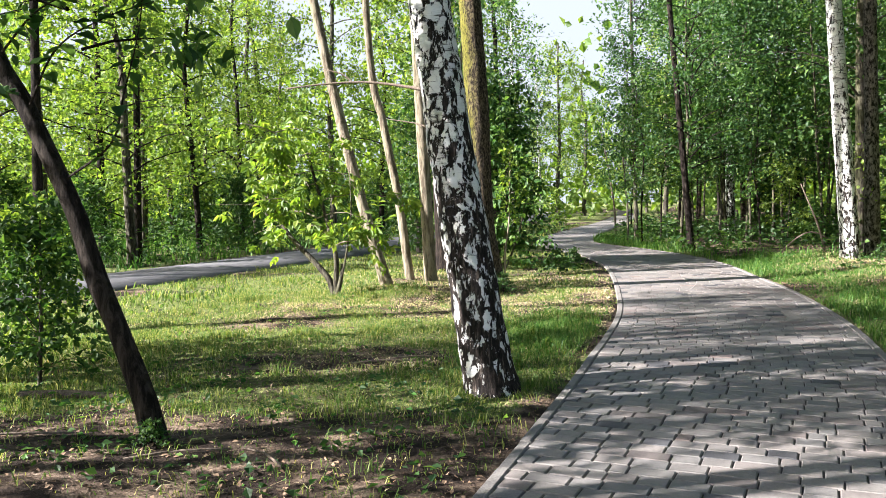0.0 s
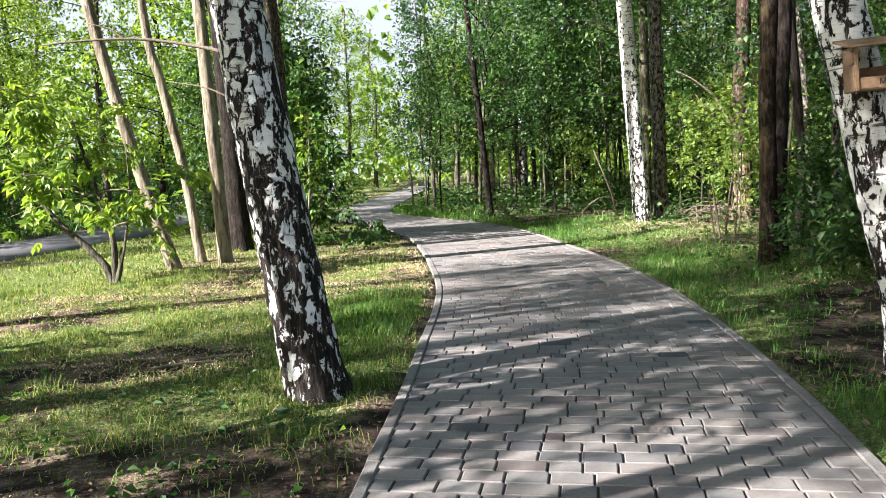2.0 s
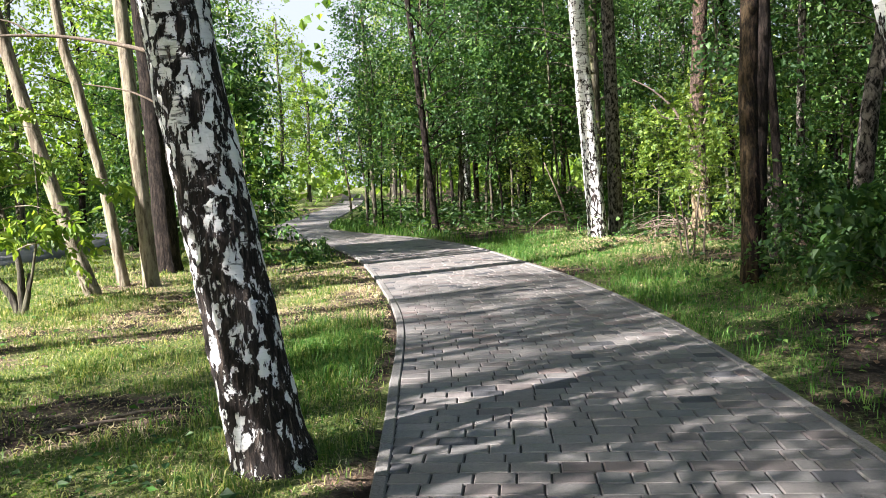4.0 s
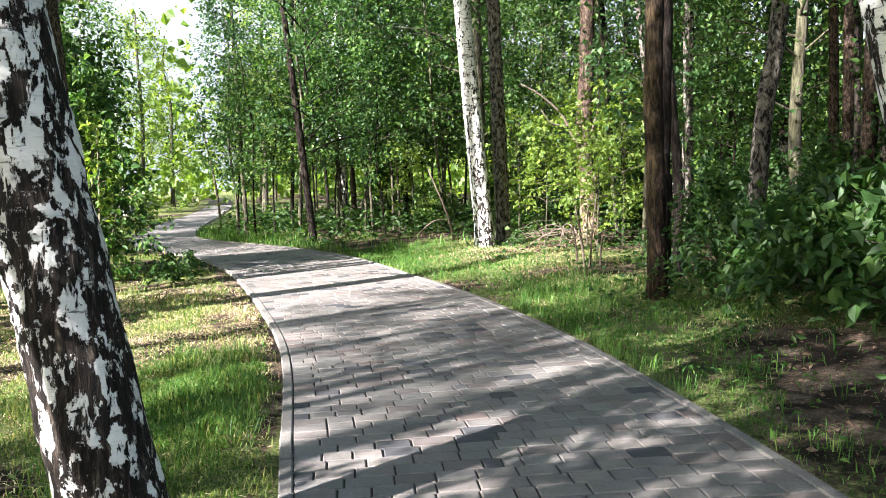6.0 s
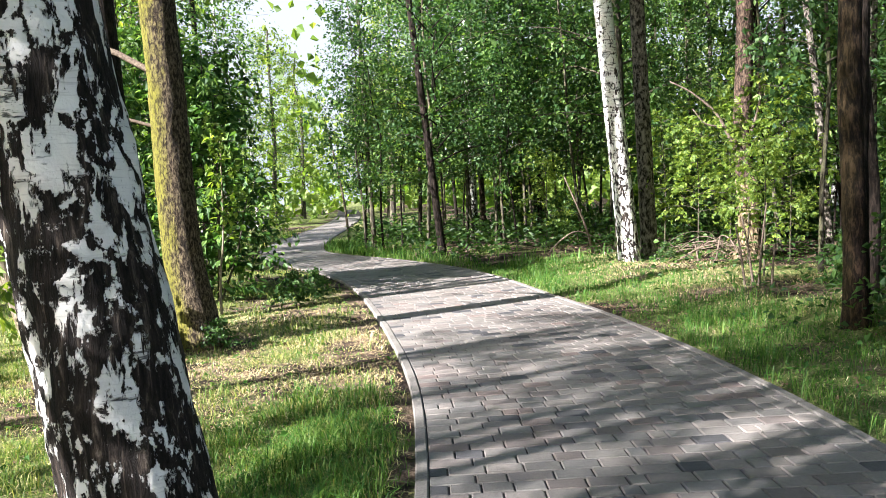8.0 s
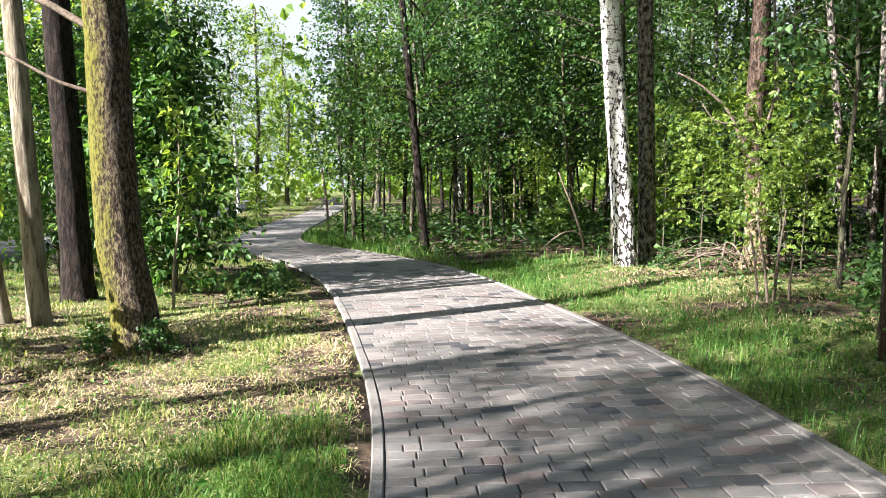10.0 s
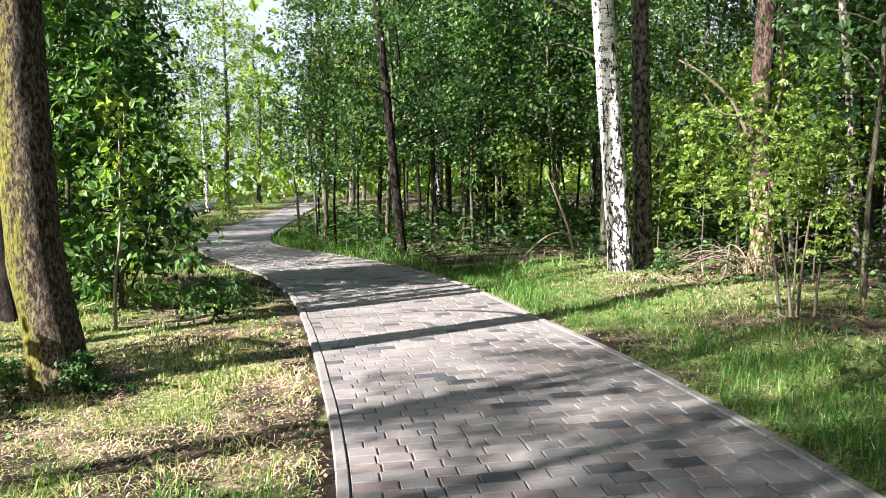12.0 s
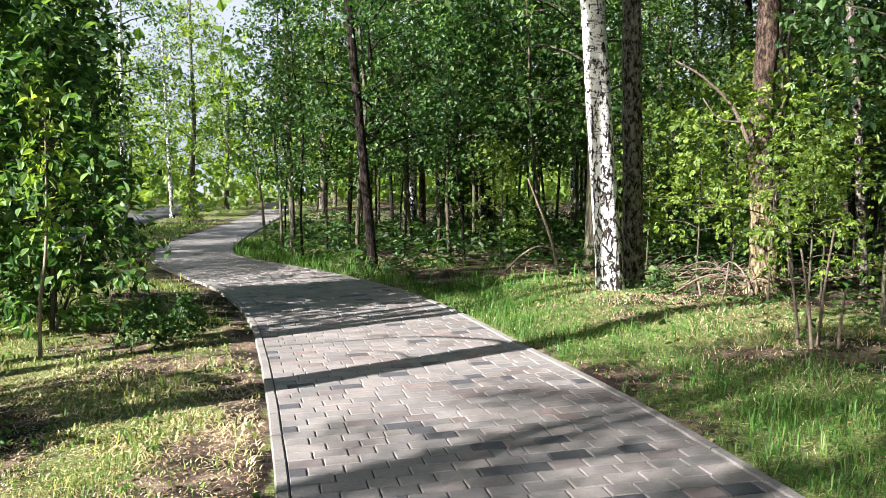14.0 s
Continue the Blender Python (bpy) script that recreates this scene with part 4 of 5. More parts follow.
# leaves of the dark leaning tree
for ob in list(scene.objects):
    if ob.name == "dark_leaning_tree":
        part("branchwork", KINDS["linden"].limbs, ob, at=pose(-0.45, 0, 0.15))
        part("crown", KINDS["linden"].crown, ob, at=pose(-0.45, 0, 0.15))
        part("crown", KINDS["linden"].crown, ob, at=pose(-0.9, 0.1, 0.9, 0, 0, 25))
        # extra crown above the view, added to shade the woods across the path
        part("crown", KINDS["linden"].crown, ob, at=pose(-0.6, 0.1, 3.0, 0, 0, 190) @ Matrix.Scale(1.2, 4))
        part("branchwork", KINDS["linden"].limbs, ob, at=pose(-0.6, 0.1, 3.0, 0, 0, 190) @ Matrix.Scale(1.2, 4))
    if ob.name == "mossy_tree":
        line = bend([(-0.30, 0.0, 2.80), (-0.9, 0.0, 3.12), (-1.9, 0.05, 3.34), (-2.6, -0.1, 3.36), (-3.35, -0.3, 3.30)], 0.2)
        part("dead_branch", make_mesh("dead_branch", *tube(line, [0.034 * (1 - 0.7 * i / len(line)) for i in range(len(line))], 7, 0.1, 9), DEADWOOD), ob, "long bare pale dead branch")
        line = bend([(-2.3, 0.0, 3.36), (-2.5, 0.0, 3.52), (-2.8, -0.05, 3.6)], 0.1)
        part("dead_branch", make_mesh("dead_branch", *tube(line, [0.016 * (1 - 0.7 * i / len(line)) for i in range(len(line))], 6), DEADWOOD), ob)
        line = bend([(-0.22, 0.0, 2.25), (-0.6, -0.05, 2.36), (-1.1, -0.05, 2.62), (-1.7, 0.0, 2.75)], 0.15)
        part("dead_branch", make_mesh("dead_branch", *tube(line, [0.02 * (1 - 0.75 * i / len(line)) for i in range(len(line))], 7, 0.1, 9), DEADWOOD), ob)
    if ob.name == "rotten_tree":
        for pts, r in (([(-0.02, -0.1, 1.7), (-0.3, -0.2, 1.95), (-0.55, -0.25, 2.4), (-0.95, -0.3, 2.75), (-1.3, -0.3, 2.95)], 0.035), ([(-0.45, -0.25, 2.2), (-0.75, -0.3, 2.25), (-0.95, -0.3, 2.5)], 0.018), ([(0.05, -0.1, 2.1), (0.15, -0.25, 2.6), (0.12, -0.3, 3.2), (0.3, -0.35, 3.9)], 0.026)):
            line = bend(pts, 0.1)
            part("dead_branch", make_mesh("dead_branch", *tube(line, [r * (1 - 0.75 * i / len(line)) for i in range(len(line))], 7, 0.12, 9), DEADWOOD), ob, "crooked bare pale dead branch")
        part("rotten_foot", trunk_mesh([(0, 0, -0.05), (0.02, 0, 0.5), (0.0, 0, 1.0), (-0.02, 0.02, 1.35)], 0.185, 0.165, BARK_ROT, 18, 0.2, 0.5, freq=9), ob, "pale bare rotten wood at the foot")

# twigs of the dark leaning tree that hang over the lawn


def leafy_twig(parent, points, count, size, seed):
    g = np.random.default_rng(seed)
    h = points[0][1] - 0.08
    root = [np.interp(h, [p[2] for p in LEANING], [p[k] for p in LEANING]) for k in (0, 1)]
    line = bend([(root[0], root[1], h)] + [(x * 0.942, x * 0.335, z) for x, z in points[1:]], 0.05)
    part("twig", make_mesh("twig", *tube(line, [0.009 * (1 - 0.75 * i / len(line)) for i in range(len(line))], 6), BARK_BLACK), parent)
    P, D, N = [], [], []
    for k in range(count):
        p = line[int((0.25 + 0.75 * k / count) * (len(line) - 1))]
        a = g.uniform(0, 6.283)
        P.append(np.array(p) + g.normal(0, 0.015, 3)), D.append((math.cos(a), math.sin(a), g.uniform(-0.5, 0.05))), N.append(g.normal(0, 0.3, 3) + np.array([0, 0, 1]))
    L = size * g.uniform(0.75, 1.2, count)
    part("foliage", make_mesh("foliage", *leaf_faces(np.array(P), np.array(D), np.array(N), L, L * 0.36, True), LEAF_COOL), parent)


for ob in list(scene.objects):
    if ob.name == "dark_leaning_tree":
        leafy_twig(ob, [(-0.41, 1.71), (-0.21, 1.85), (-0.12, 2.14), (-0.01, 2.53), (0.04, 2.88)], 22, 0.125, 1)
        leafy_twig(ob, [(-0.73, 2.17), (-0.52, 2.42), (-0.23, 2.60), (0.09, 2.70)], 26, 0.12, 2)
        leafy_twig(ob, [(-0.93, 2.53), (-0.60, 2.67), (-0.25, 2.80), (0.1, 2.84)], 26, 0.12, 3)
        leafy_twig(ob, [(-0.80, 2.30), (-0.95, 2.20), (-1.1, 2.25)], 14, 0.11, 4)

# ---- dead wood ----


def stick(x, y, points, r, name="dead_branch", label="bare grey-brown dead branch on the ground", group="dead branches"):
    ob = new(name, make_mesh(name, *tube(bend(points, 0.1), [r * (1 - 0.6 * i / len(bend(points, 0.1))) for i in range(len(bend(points, 0.1)))], 7, 0.12, 8), DEADWOOD))
    ob.matrix_basis = pose(x, y, height_at(x, y))
    return tagged(ob, label, "dead branch", group)


rs = random.Random(3)
stick(1.45, 20.4, [(-0.6, 0, 0.02), (-0.3, 0, 0.30), (0.0, 0, 0.42), (0.35, 0, 0.25), (0.5, 0, 0.02)], 0.02, label="crooked arching dead branch at the wood's edge")
stick(1.7, 20.3, [(0, 0, 0), (-0.15, 0, 0.6), (-0.5, 0, 1.5)], 0.03, label="leaning bare dead stem")
for i in range(16):
    a, l = rs.uniform(0, 6.28), rs.uniform(0.4, 1.0)
    c, s2 = math.cos(a) * l, math.sin(a) * l * 0.6
    stick(3.05 + rs.uniform(-0.45, 0.6), 17.8 + rs.uniform(-0.5, 0.6), [(-c, -s2, 0.01), (-c * 0.3, -s2 * 0.3, rs.uniform(0.1, 0.4)), (c * 0.4, s2 * 0.4, rs.uniform(0.1, 0.45)), (c, s2, rs.uniform(0.0, 0.4))], rs.uniform(0.006, 0.017),
          label="dead branch in a brush pile", group="brush pile")
for dx, dy, h, lean in ((0, 0, 0.85, -0.12), (0.1, 0.1, 1.0, 0.12), (-0.06, 0.12, 0.75, -0.1), (0.2, -0.05, 0.5, 0.05)):
    stick(2.56 + dx, 14.05 + dy, [(0, 0, -0.03), (lean * 0.4, 0, h * 0.5), (lean, 0, h)], 0.018, "bare_stem", "pale bare upright stem at the wood's edge", "bare stems")
stick(-4.0, 28.4, [(0, 0, -0.03), (-0.08, 0, 1.2), (-0.3, 0, 2.6), (-0.5, 0, 3.6)], 0.04, "dead_sapling", "thin leaning dead sapling at the bend", "dead saplings")
stick(4.25, 12.7, [(0.15, 0, 0), (0.02, 0, 0.35), (-0.08, 0, 0.62)], 0.03, "broken_stick", "broken pale stick leaning in the shade", "dead branches")
for x, y, a, l, r in ((-3.0, 6.75, 0.5, 0.35, 0.016), (-2.7, 6.95, 0.3, 0.3, 0.012), (-3.1, 4.0, 0.6, 0.3, 0.010), (-2.6, 4.1, 2.6, 0.25, 0.009), (-4.8, 5.0, 0.2, 0.45, 0.05), (-4.3, 3.9, 0.5, 0.4, 0.012), (-3.9, 6.1, 0.2, 0.3, 0.010)):
    c, s2 = math.cos(a) * l, math.sin(a) * l
    stick(x, y, [(-c, -s2, 0.01), (0, 0.03, 0.025), (c, s2, 0.012)], r)

# ---- bird feeder ----


def slab(size, at, turn=(0, 0, 0), bevel=0.004):
    bm = bmesh.new()
    bmesh.ops.create_cube(bm, size=1)
    bmesh.ops.scale(bm, vec=size, verts=bm.verts)
    bmesh.ops.bevel(bm, geom=bm.edges[:], offset=min(bevel, min(size) * 0.3), segments=1, affect="EDGES")
    bmesh.ops.transform(bm, matrix=pose(*at, *turn), verts=bm.verts)
    return bm


def bm_part(name, bm, mat, parent, label=""):
    me = bpy.data.meshes.new(name)
    bm.to_mesh(me)
    bm.free()
    me.materials.append(mat)
    return part(name, me, parent, label)


def feeder():
    ob = thing("bird_feeder", 1.62, 5.93, 1.73, "open plywood bird feeder tied to a birch trunk", "bird feeder")
    ob.matrix_basis = pose(1.62, 5.93, 1.73, 0, -3, -5)
    w, d, h = 0.36, 0.20, 0.25
    bm_part("floor_board", slab((w, d, 0.012), (0, 0, 0.006)), PLYWOOD, ob)
    bm_part("back_board", slab((w, 0.01, h * 0.55), (0, d / 2, h * 0.28)), PLYWOOD, ob)
    bm_part("front_board", slab((w, 0.01, 0.065), (0, -d / 2, 0.04)), PLYWOOD, ob)
    for x in (-1, 1):
        bm_part("side_board", slab((0.01, d, h), (x * w / 2, 0, h / 2)), PLYWOOD, ob)
        bm_part("post", slab((0.022, 0.016, h), (x * (w / 2 - 0.012), -d / 2 - 0.006, h / 2)), PLYWOOD, ob)
    bm_part("roof", slab((w + 0.10, d + 0.10, 0.014), (0, -0.02, h + 0.025), (12, 0, 0)), PLYWOOD, ob, "reddish plywood roof")
    for z in (0.15, 0.22):
        part("cord", make_mesh("cord", *tube(bend([(-w / 2 - 0.12, 0.10, z - 0.01), (-w / 2 - 0.01, 0.06, z), (-w / 2 - 0.008, -d / 2, z + 0.004)], 0.04), [0.004] * len(bend([(-w / 2 - 0.12, 0.10, z - 0.01), (-w / 2 - 0.01, 0.06, z), (-w / 2 - 0.008, -d / 2, z + 0.004)], 0.04)), 6), KERB), ob, "pale tying cord")
    curve = bpy.data.curves.new("writing", "FONT")
    curve.body, curve.size, curve.extrude = "\u041c\u0418\u041d\u0426", 0.045, 0.001
    text = new("lettering", curve)
    me = bpy.data.meshes.new_from_object(text)
    bpy.data.objects.remove(text)
    me.materials.clear()
    me.materials.append(INK)
    part("lettering", me, ob, "dark capital letters", at=pose(-0.055, -d / 2 - 0.0072, 0.028, 90, 0, 0))
    for k in range(2):
        bm_part("lettering", slab((0.020, 0.002, 0.030), (0.085 + k * 0.032, -d / 2 - 0.0065, 0.043)), INK, ob)


feeder()
bm_scar = trunk_mesh([(0.0, -0.006, 1.20), (0.015, -0.012, 1.5), (0.015, -0.012, 1.85)], 0.079, 0.072, BARK_ROT, 20, 0.12, 0.0)
for ob in list(scene.objects):
    if ob.name.startswith("birch_tree") and abs(ob.location.x - 1.72) < 0.01:
        part("bark_scar", bm_scar, ob, "bare brown wood where bark is gone", at=pose(0, -0.012, 0))

# ---- grass, undergrowth, litter, far woods ----


def blades(name, n, region, ok, low, high, label, seed, mat=GRASS, slim=0.0046, cat="grass", lie=(0.2, 1.5)):
    g = np.random.default_rng(seed)
    x0, x1, y0, y1 = region
    xs, ys = g.uniform(x0, x1, n), g.uniform(y0, y1, n)
    keep = [(x, y) for x, y in zip(xs, ys) if ok(x, y) > g.random()]
    P = np.array([(x, y, height_at(x, y) - 0.004) for x, y in keep])
    k = len(P)
    tuft = np.array([0.45 + 1.5 * max(0.0, n2(x, y, 2.6, 8) + 0.25) for x, y in keep])
    H = g.uniform(low, high, k) * tuft
    az, lean = g.uniform(0, 6.283, k), g.uniform(*lie, k)
    D = np.stack([np.cos(az), np.sin(az), np.zeros(k)], 1)
    S = np.stack([-np.sin(az), np.cos(az), np.zeros(k)], 1) * (slim * g.uniform(0.6, 1.4, k))[:, None]
    Z = np.array([0, 0, 1.0])
    mid = P + Z * (H * 0.62)[:, None] + D * (H * lean * 0.3)[:, None]
    tip = P + Z * (H * np.maximum(0.25, 1 - 0.25 * lean))[:, None] + D * (H * lean)[:, None]
    v = np.stack([P - S, P + S, mid + S * 0.8, mid - S * 0.8, tip], 1).reshape(-1, 3)
    i = np.arange(k) * 5
    f = np.stack([i, i + 1, i + 2, i + 3], 1).tolist() + np.stack([i + 3, i + 2, i + 4], 1).tolist()
    tagged(new(name, make_mesh(name, v, f, mat, smooth=False)), label, cat, kind="stuff")


def on_lawn(x, y):
    if x > x_left(y) - 0.03 or abs(x - x_road(y)) < 1.35:
        return 0
    t = turf_at(x, y)
    return max(0.10, min(1, (t - 0.22) * 1.5))


def on_verge(x, y):
    if x < x_right(y) + 0.03:
        return 0
    return max(0.04, min(1, (turf_at(x, y) - 0.2) * 1.4)) * max(0.06, min(1.0, 1.9 - 0.75 * (x - x_right(y))))


blades("lawn_grass", 150000, (-7.5, -1.2, 3.2, 12), on_lawn, 0.02, 0.095, "short patchy sunlit grass on the lawn", 1, slim=0.0032, mat=LAWN)
blades("lawn_grass", 36000, (-10, -1.6, 12, 21), on_lawn, 0.03, 0.10, "short grass at the far side of the lawn", 2, slim=0.006, mat=LAWN)
blades("lawn_grass", 14000, (-10, -5.5, 21, 42), on_lawn, 0.05, 0.12, "grass strip between the two paths", 3, slim=0.014, mat=LAWN)
blades("lawn_grass", 9000, (-11.5, -7.5, 5, 12), on_lawn, 0.04, 0.12, "short grass beside the asphalt path", 9, slim=0.009, mat=LAWN)
blades("lush_grass", 11000, (-2.7, -1.4, 6.6, 10.4), lambda x, y: 0 if x > x_left(y) - 0.12 else math.exp(-(((x + 1.95) / 0.5) ** 2 + ((y - 8.5) / 1.4) ** 2)), 0.05, 0.13, "lush green grass beside the kerb", 14, slim=0.0036)
blades("verge_grass", 95000, (-0.6, 4.2, 4.0, 20), on_verge, 0.03, 0.135, "long green grass along the kerb", 4, slim=0.0034)
blades("verge_grass", 22000, (-4.6, 3.5, 19, 30), on_verge, 0.08, 0.26, "tall grass at the bend of the path", 5, slim=0.008)
blades("far_grass", 12000, (-24, -12, 8, 36), lambda x, y: 0.7 if x < x_road(y) - 1.4 else 0, 0.15, 0.4, "rough grass beyond the asphalt path", 6, slim=0.014)


def dry_patch(x, y):
    if x > x_left(y) - 0.06 or abs(x - x_road(y)) < 1.4:
        return 0
    return (0.12 if y < 5.6 else 1.0) * max(0.22, min(1.0, math.exp(-(((x + 3.6) / 2.6) ** 2 + ((y - 12.0) / 3.0) ** 2)) + 1.2 * max(0, n2(x, y, 0.9, 55))))


def dry_verge(x, y):
    if x < x_right(y) + 0.15:
        return 0
    return max(0.10, min(1.0, math.exp(-(((x - 2.0) / 1.4) ** 2 + ((y - 16.2) / 2.6) ** 2)) + 0.8 * max(0, n2(x, y, 0.9, 58))))


blades("dry_grass", 90000, (-7.5, -1.4, 3.4, 16.5), dry_patch, 0.014, 0.045, "pale dry straw lying in the lawn", 11, mat=STRAW, cat="dry grass", lie=(1.5, 4.0), slim=0.0032)
blades("dry_grass", 30000, (0, 4.5, 9, 20), dry_verge, 0.02, 0.07, "pale dry straw at the wood's edge", 12, mat=STRAW, cat="dry grass", lie=(1.0, 3.5), slim=0.0026)


def leaf_litter(name, n, region, ok, size, label, seed, mat, high=0.0, cat="leaves", flat=0.5):
    g = np.random.default_rng(seed)
    x0, x1, y0, y1 = region
    pts = [(x, y) for x, y in zip(g.uniform(x0, x1, n), g.uniform(y0, y1, n)) if ok(x, y) > g.random()]
    P = np.array([(x, y, height_at(x, y) + 0.006) for x, y in pts])
    P[:, 2] += high * g.random(len(P)) ** 1.5
    D = g.normal(0, 1, P.shape)
    D[:, 2] *= 0.3
    N = g.normal(0, flat, P.shape)
    N[:, 2] += 1
    L = size * g.uniform(0.5, 1.3, len(P))
    v, f = leaf_faces(P, D, N, L, L * g.uniform(0.2, 0.42, len(P)))
    tagged(new(name, make_mesh(name, v, f, mat, smooth=False)), label, cat, kind="stuff")


DRY = rough_material("dry_leaf", (0.07, 0.045, 0.03), (0.17, 0.115, 0.075), (0.34, 0.25, 0.17), 7, 0.9, 0.15, 3)
leaf_litter("leaf_litter", 9000, (-6, -1.2, 3.2, 14), lambda x, y: 0 if x > x_left(y) - 0.02 else 0.15 + 0.85 * (1 - turf_at(x, y)), 0.035, "dry brown leaf litter on bare soil", 1, DRY)
leaf_litter("leaf_litter", 9000, (0.6, 6.5, 4, 22), lambda x, y: 0 if x < x_right(y) + 0.02 else 0.1 + 0.9 * (1 - turf_at(x, y)), 0.05, "dry brown leaf litter under the trees", 2, DRY)
leaf_litter("undergrowth", 15000, (1.5, 8, 7, 22), lambda x, y: 0 if x < x_right(y) + 1.0 else min(1, 0.25 + 0.9 * max(0, n2(x, y, 0.8, 20) + 0.2)) * (0.25 if x < 3 and y < 8.6 or x < 3.4 and 12.5 < y < 18 else 1), 0.085, "low leafy undergrowth on the forest floor", 3, LEAF_SHADED, 0.42, "undergrowth", 0.6)
leaf_litter("undergrowth", 16000, (-4, 10, 21, 34), lambda x, y: 0 if x < x_right(y) + 0.6 else 0.8, 0.15, "low leafy undergrowth beneath young trees", 4, LEAF_SHADED, 0.6, "undergrowth", 0.6)
leaf_litter("undergrowth", 12000, (-24, -12, 8, 34), lambda x, y: 0 if x > x_road(y) - 1.8 else 0.8, 0.16, "low leafy undergrowth beyond the asphalt path", 5, LEAF_SHADED, 0.9, "undergrowth", 0.6)
leaf_litter("path_litter", 150, (-2.5, 1.2, 3.5, 17), lambda x, y: 1 if x_left(y) + 0.1 < x < x_right(y) - 0.1 else 0, 0.035, "few fallen leaves on the pavers", 7, DRY)
leaf_litter("soil_weeds", 2600, (-5.5, -1.4, 3.4, 6.5), lambda x, y: 0 if x > x_left(y) - 0.1 else 0.8 * (n2(x, y, 1.8, 40) > 0.05), 0.06, "small green weeds on bare soil", 8, LEAF_SHADED, 0.07, "weeds", 0.5)
leaf_litter("verge_weeds", 3600, (-0.4, 4.4, 6, 20), lambda x, y: 0 if x < x_right(y) + 0.05 else 0.25 + 0.75 * (n2(x, y, 1.6, 70) > 0), 0.055, "small broad-leaved weeds in the verge", 10, GRASS, 0.12, "weeds", 0.6)
leaf_litter("lawn_weeds", 2600, (-7.5, -1.4, 3.4, 16), lambda x, y: 0 if x > x_left(y) - 0.1 else 0.6, 0.055, "small broad-leaved weeds in the lawn", 6, GRASS, 0.05, "weeds", 0.5)


def far_woods():
    g = np.random.default_rng(9)
    P = []
    for i in range(1250):
        a = radians(g.uniform(-62, 62))
        r = g.uniform(48, 95)
        x, y = math.sin(a) * r, math.cos(a) * r
        if abs(x - x_road(y)) < 2.5 or x_left(y) - 1 < x < x_right(y) + 1.5:
            continue
        gap = math.exp(-((x + 0.20 * y) / 7.0) ** 2)
        top = g.uniform(6, 13) * (1 - 0.25 * gap) if i % 3 else 2.2
        c = np.array([x, y, 0.0])
        n = 55
        q = g.normal(0, 1, (n, 3)) * np.array([1.5, 1.5, 1.1]) + c
        q[:, 2] = g.uniform(0.3, top) + g.normal(0, 1.0, n)
        P.append(q[q[:, 2] > 0.1])
    P = np.concatenate(P)
    D, N = g.normal(0, 1, P.shape), g.normal(0, 0.8, P.shape)
    N[:, 2] += 0.7
    L = g.uniform(0.35, 0.8, len(P))
    v, f = leaf_faces(P, D, N, L, L * 0.4)
    tagged(new("distant_woods", make_mesh("distant_woods", v, f, LEAF_BRIGHT, smooth=False)), "hazy sunlit woods in the distance", "woods", kind="stuff")


far_woods()



def sky_sheet():
    """An added glowing sheet for the bright white sky, far behind the woods."""
    m = Nodes("glowing_sky_sheet")
    # emission whitens the low sky beyond what the world sky gives
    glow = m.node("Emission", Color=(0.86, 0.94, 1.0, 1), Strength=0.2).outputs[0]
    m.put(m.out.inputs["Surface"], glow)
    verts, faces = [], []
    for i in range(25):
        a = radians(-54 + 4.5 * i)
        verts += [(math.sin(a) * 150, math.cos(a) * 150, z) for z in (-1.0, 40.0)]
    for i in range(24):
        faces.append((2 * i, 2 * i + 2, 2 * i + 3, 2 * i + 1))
    tagged(new("backdrop", make_mesh("backdrop", verts, faces, m.mat)), "added glowing sheet standing in for white sky low over the far woods", "sky", kind="structure")


sky_sheet()

# ---- pavers ----
PAVER_DARK = rough_material("charcoal_paver", (0.045, 0.045, 0.048), (0.075, 0.075, 0.079), (0.115, 0.113, 0.115), 200, 0.7, 0.35, 5)
PAVER_RED = rough_material("reddish_paver", (0.15, 0.118, 0.106), (0.195, 0.155, 0.14), (0.25, 0.205, 0.185), 200, 0.7, 0.35, 5)
PAVER_MATS = [PAVER, PAVER_DARK, PAVER_RED]
ROW, GAP = 0.14, 0.0092


def paver_shape(corners, z=0.0):
    """Four corners, counter-clockwise, to a chamfered block: verts and faces."""
    c = sum(corners, Vector()) / 4
    low, rim, top = [], [], []
    for p in corners:
        d = (c - p).normalized()
        low.append(p + Vector((0, 0, z - 0.035))), rim.append(p + Vector((0, 0, z - 0.006)))
        top.append(p + d * 0.0065 + Vector((0, 0, z)))
    verts = [tuple(v) for v in low + rim + top]
    faces = [(8, 9, 10, 11)]
    for i in range(4):
        j = (i + 1) % 4
        faces += [(i, j, 4 + j, 4 + i), (4 + i, 4 + j, 8 + j, 8 + i)]
    return verts, faces


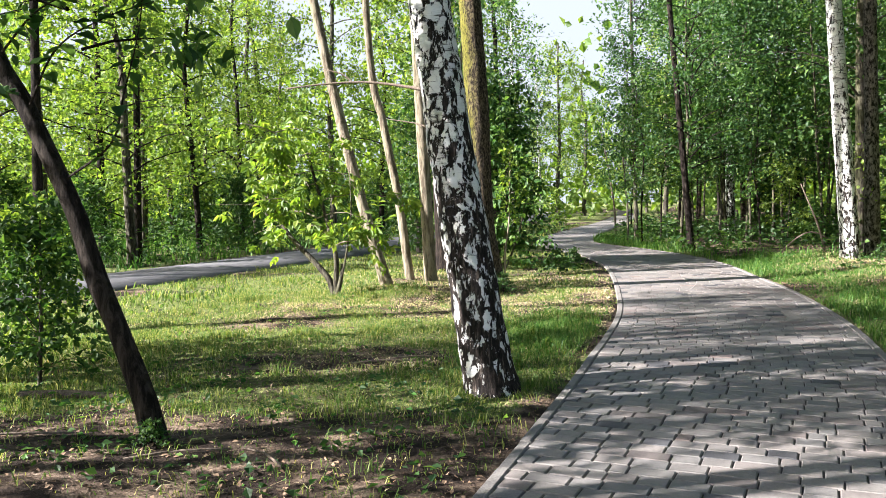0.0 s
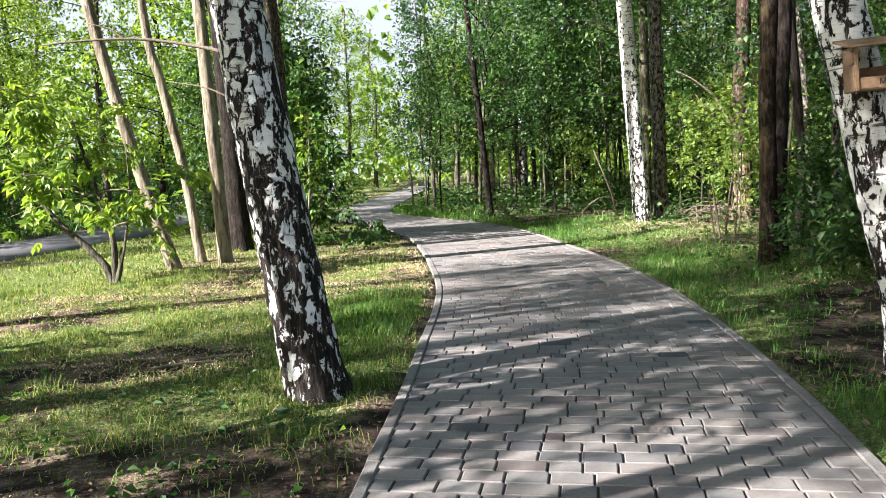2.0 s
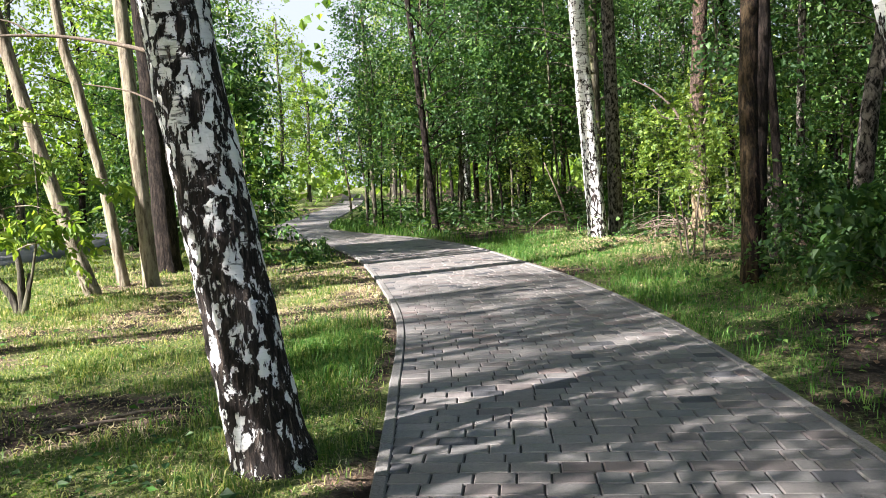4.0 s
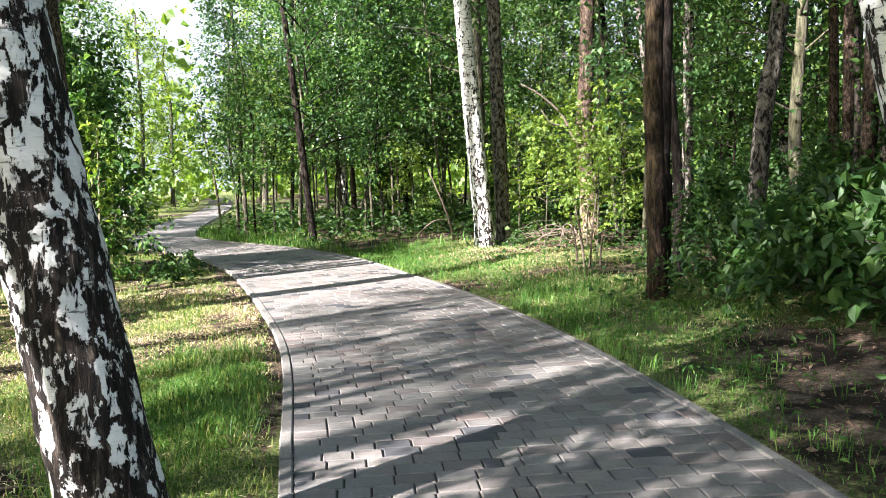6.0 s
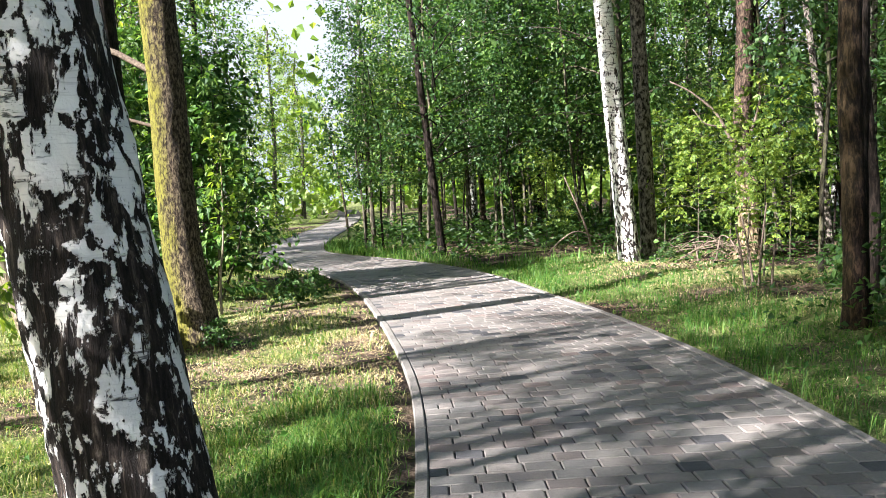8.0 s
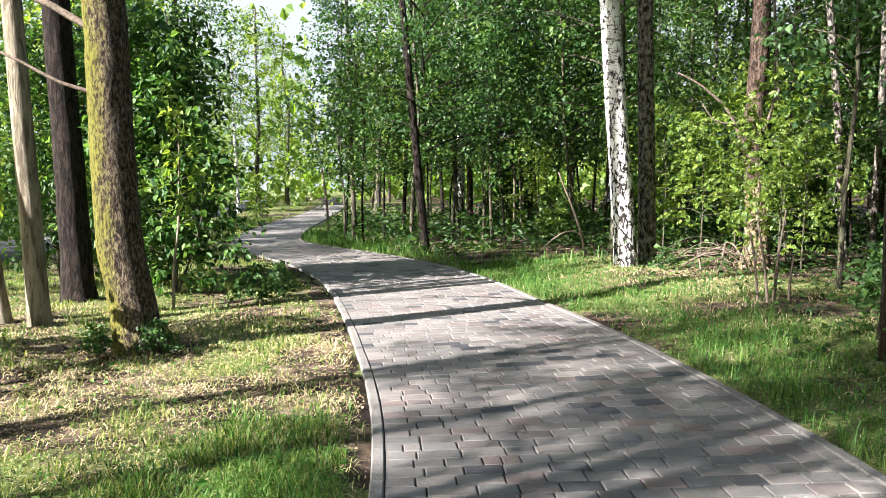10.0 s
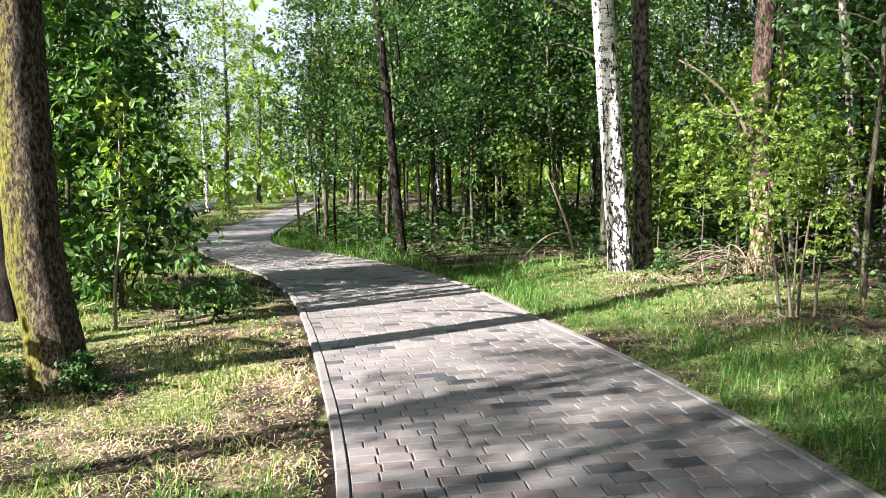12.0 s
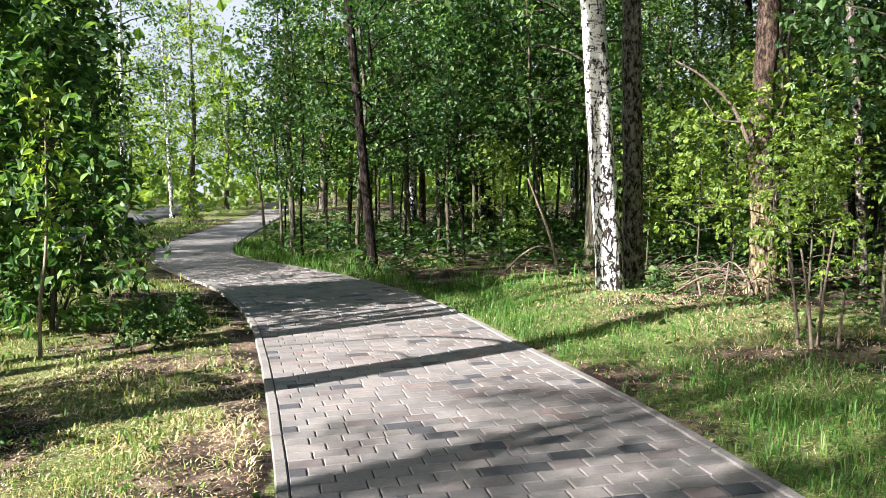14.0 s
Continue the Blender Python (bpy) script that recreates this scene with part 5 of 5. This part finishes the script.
def pavers():
    g = random.Random(12)
    shared = {}
    rest = [], []
    tints = []
    count = 0
    s, k = 0.1, 0
    while s < 62:
        h = half(s + ROW / 2) - 0.0715
        u, first = -h, True
        while u < h - 0.03:
            if first:
                length = g.choice((0.10, 0.10, 0.15, 0.20)) if k % 2 else g.choice((0.20, 0.17, 0.24))
            else:
                length = g.choices((0.10, 0.16, 0.20, 0.24), (10, 22, 48, 20))[0]
            cut = h - u - length < 0.05
            if cut:
                length = h - u
            tint = g.choices((0, 1, 2), (91.5, 5.5, 3))[0]
            if first and length == 0.10:
                tint = 1 if g.random() < 0.6 else 0
            z = g.uniform(-0.0018, 0.0018)
            a, b = u + GAP / 2, u + length - GAP / 2
            if 8.0 < s < 11.6 and not cut and count < 300:
                key = (length, tint)
                if key not in shared:
                    l, w = (length - GAP) / 2, (ROW - GAP) / 2
                    shared[key] = make_mesh("paver", *paver_shape([Vector((-l, -w, 0)), Vector((l, -w, 0)), Vector((l, w, 0)), Vector((-l, w, 0))]), PAVER_MATS[tint], smooth=False)
                p = on_path(s + ROW / 2, u + length / 2)
                q = on_path(s + ROW / 2, u + length / 2 + 0.1) - p
                ob = part("paver", shared[key], PATH)
                ob.matrix_basis = pose(p.x, p.y, z, g.uniform(-0.5, 0.5), g.uniform(-0.4, 0.4), math.degrees(math.atan2(q.y, q.x)))
                count += 1
            else:
                c = [on_path(s + GAP / 2, a), on_path(s + GAP / 2, b), on_path(s + ROW - GAP / 2, b), on_path(s + ROW - GAP / 2, a)]
                v, f = paver_shape(c, z)
                n = len(rest[0])
                rest[0].extend(v)
                rest[1].extend(tuple(i + n for i in q) for q in f)
                tints.extend([tint] * len(f))
            u += length
            first = False
        s += ROW
        k += 1
    me = make_mesh("paving", *rest, PAVER, smooth=False)
    for m in PAVER_MATS[1:]:
        me.materials.append(m)
    me.polygons.foreach_set("material_index", np.array(tints, np.int32))
    tagged(part("paving", me, PATH), "rows of grey pavers with a few charcoal ones", kind="stuff")


pavers()
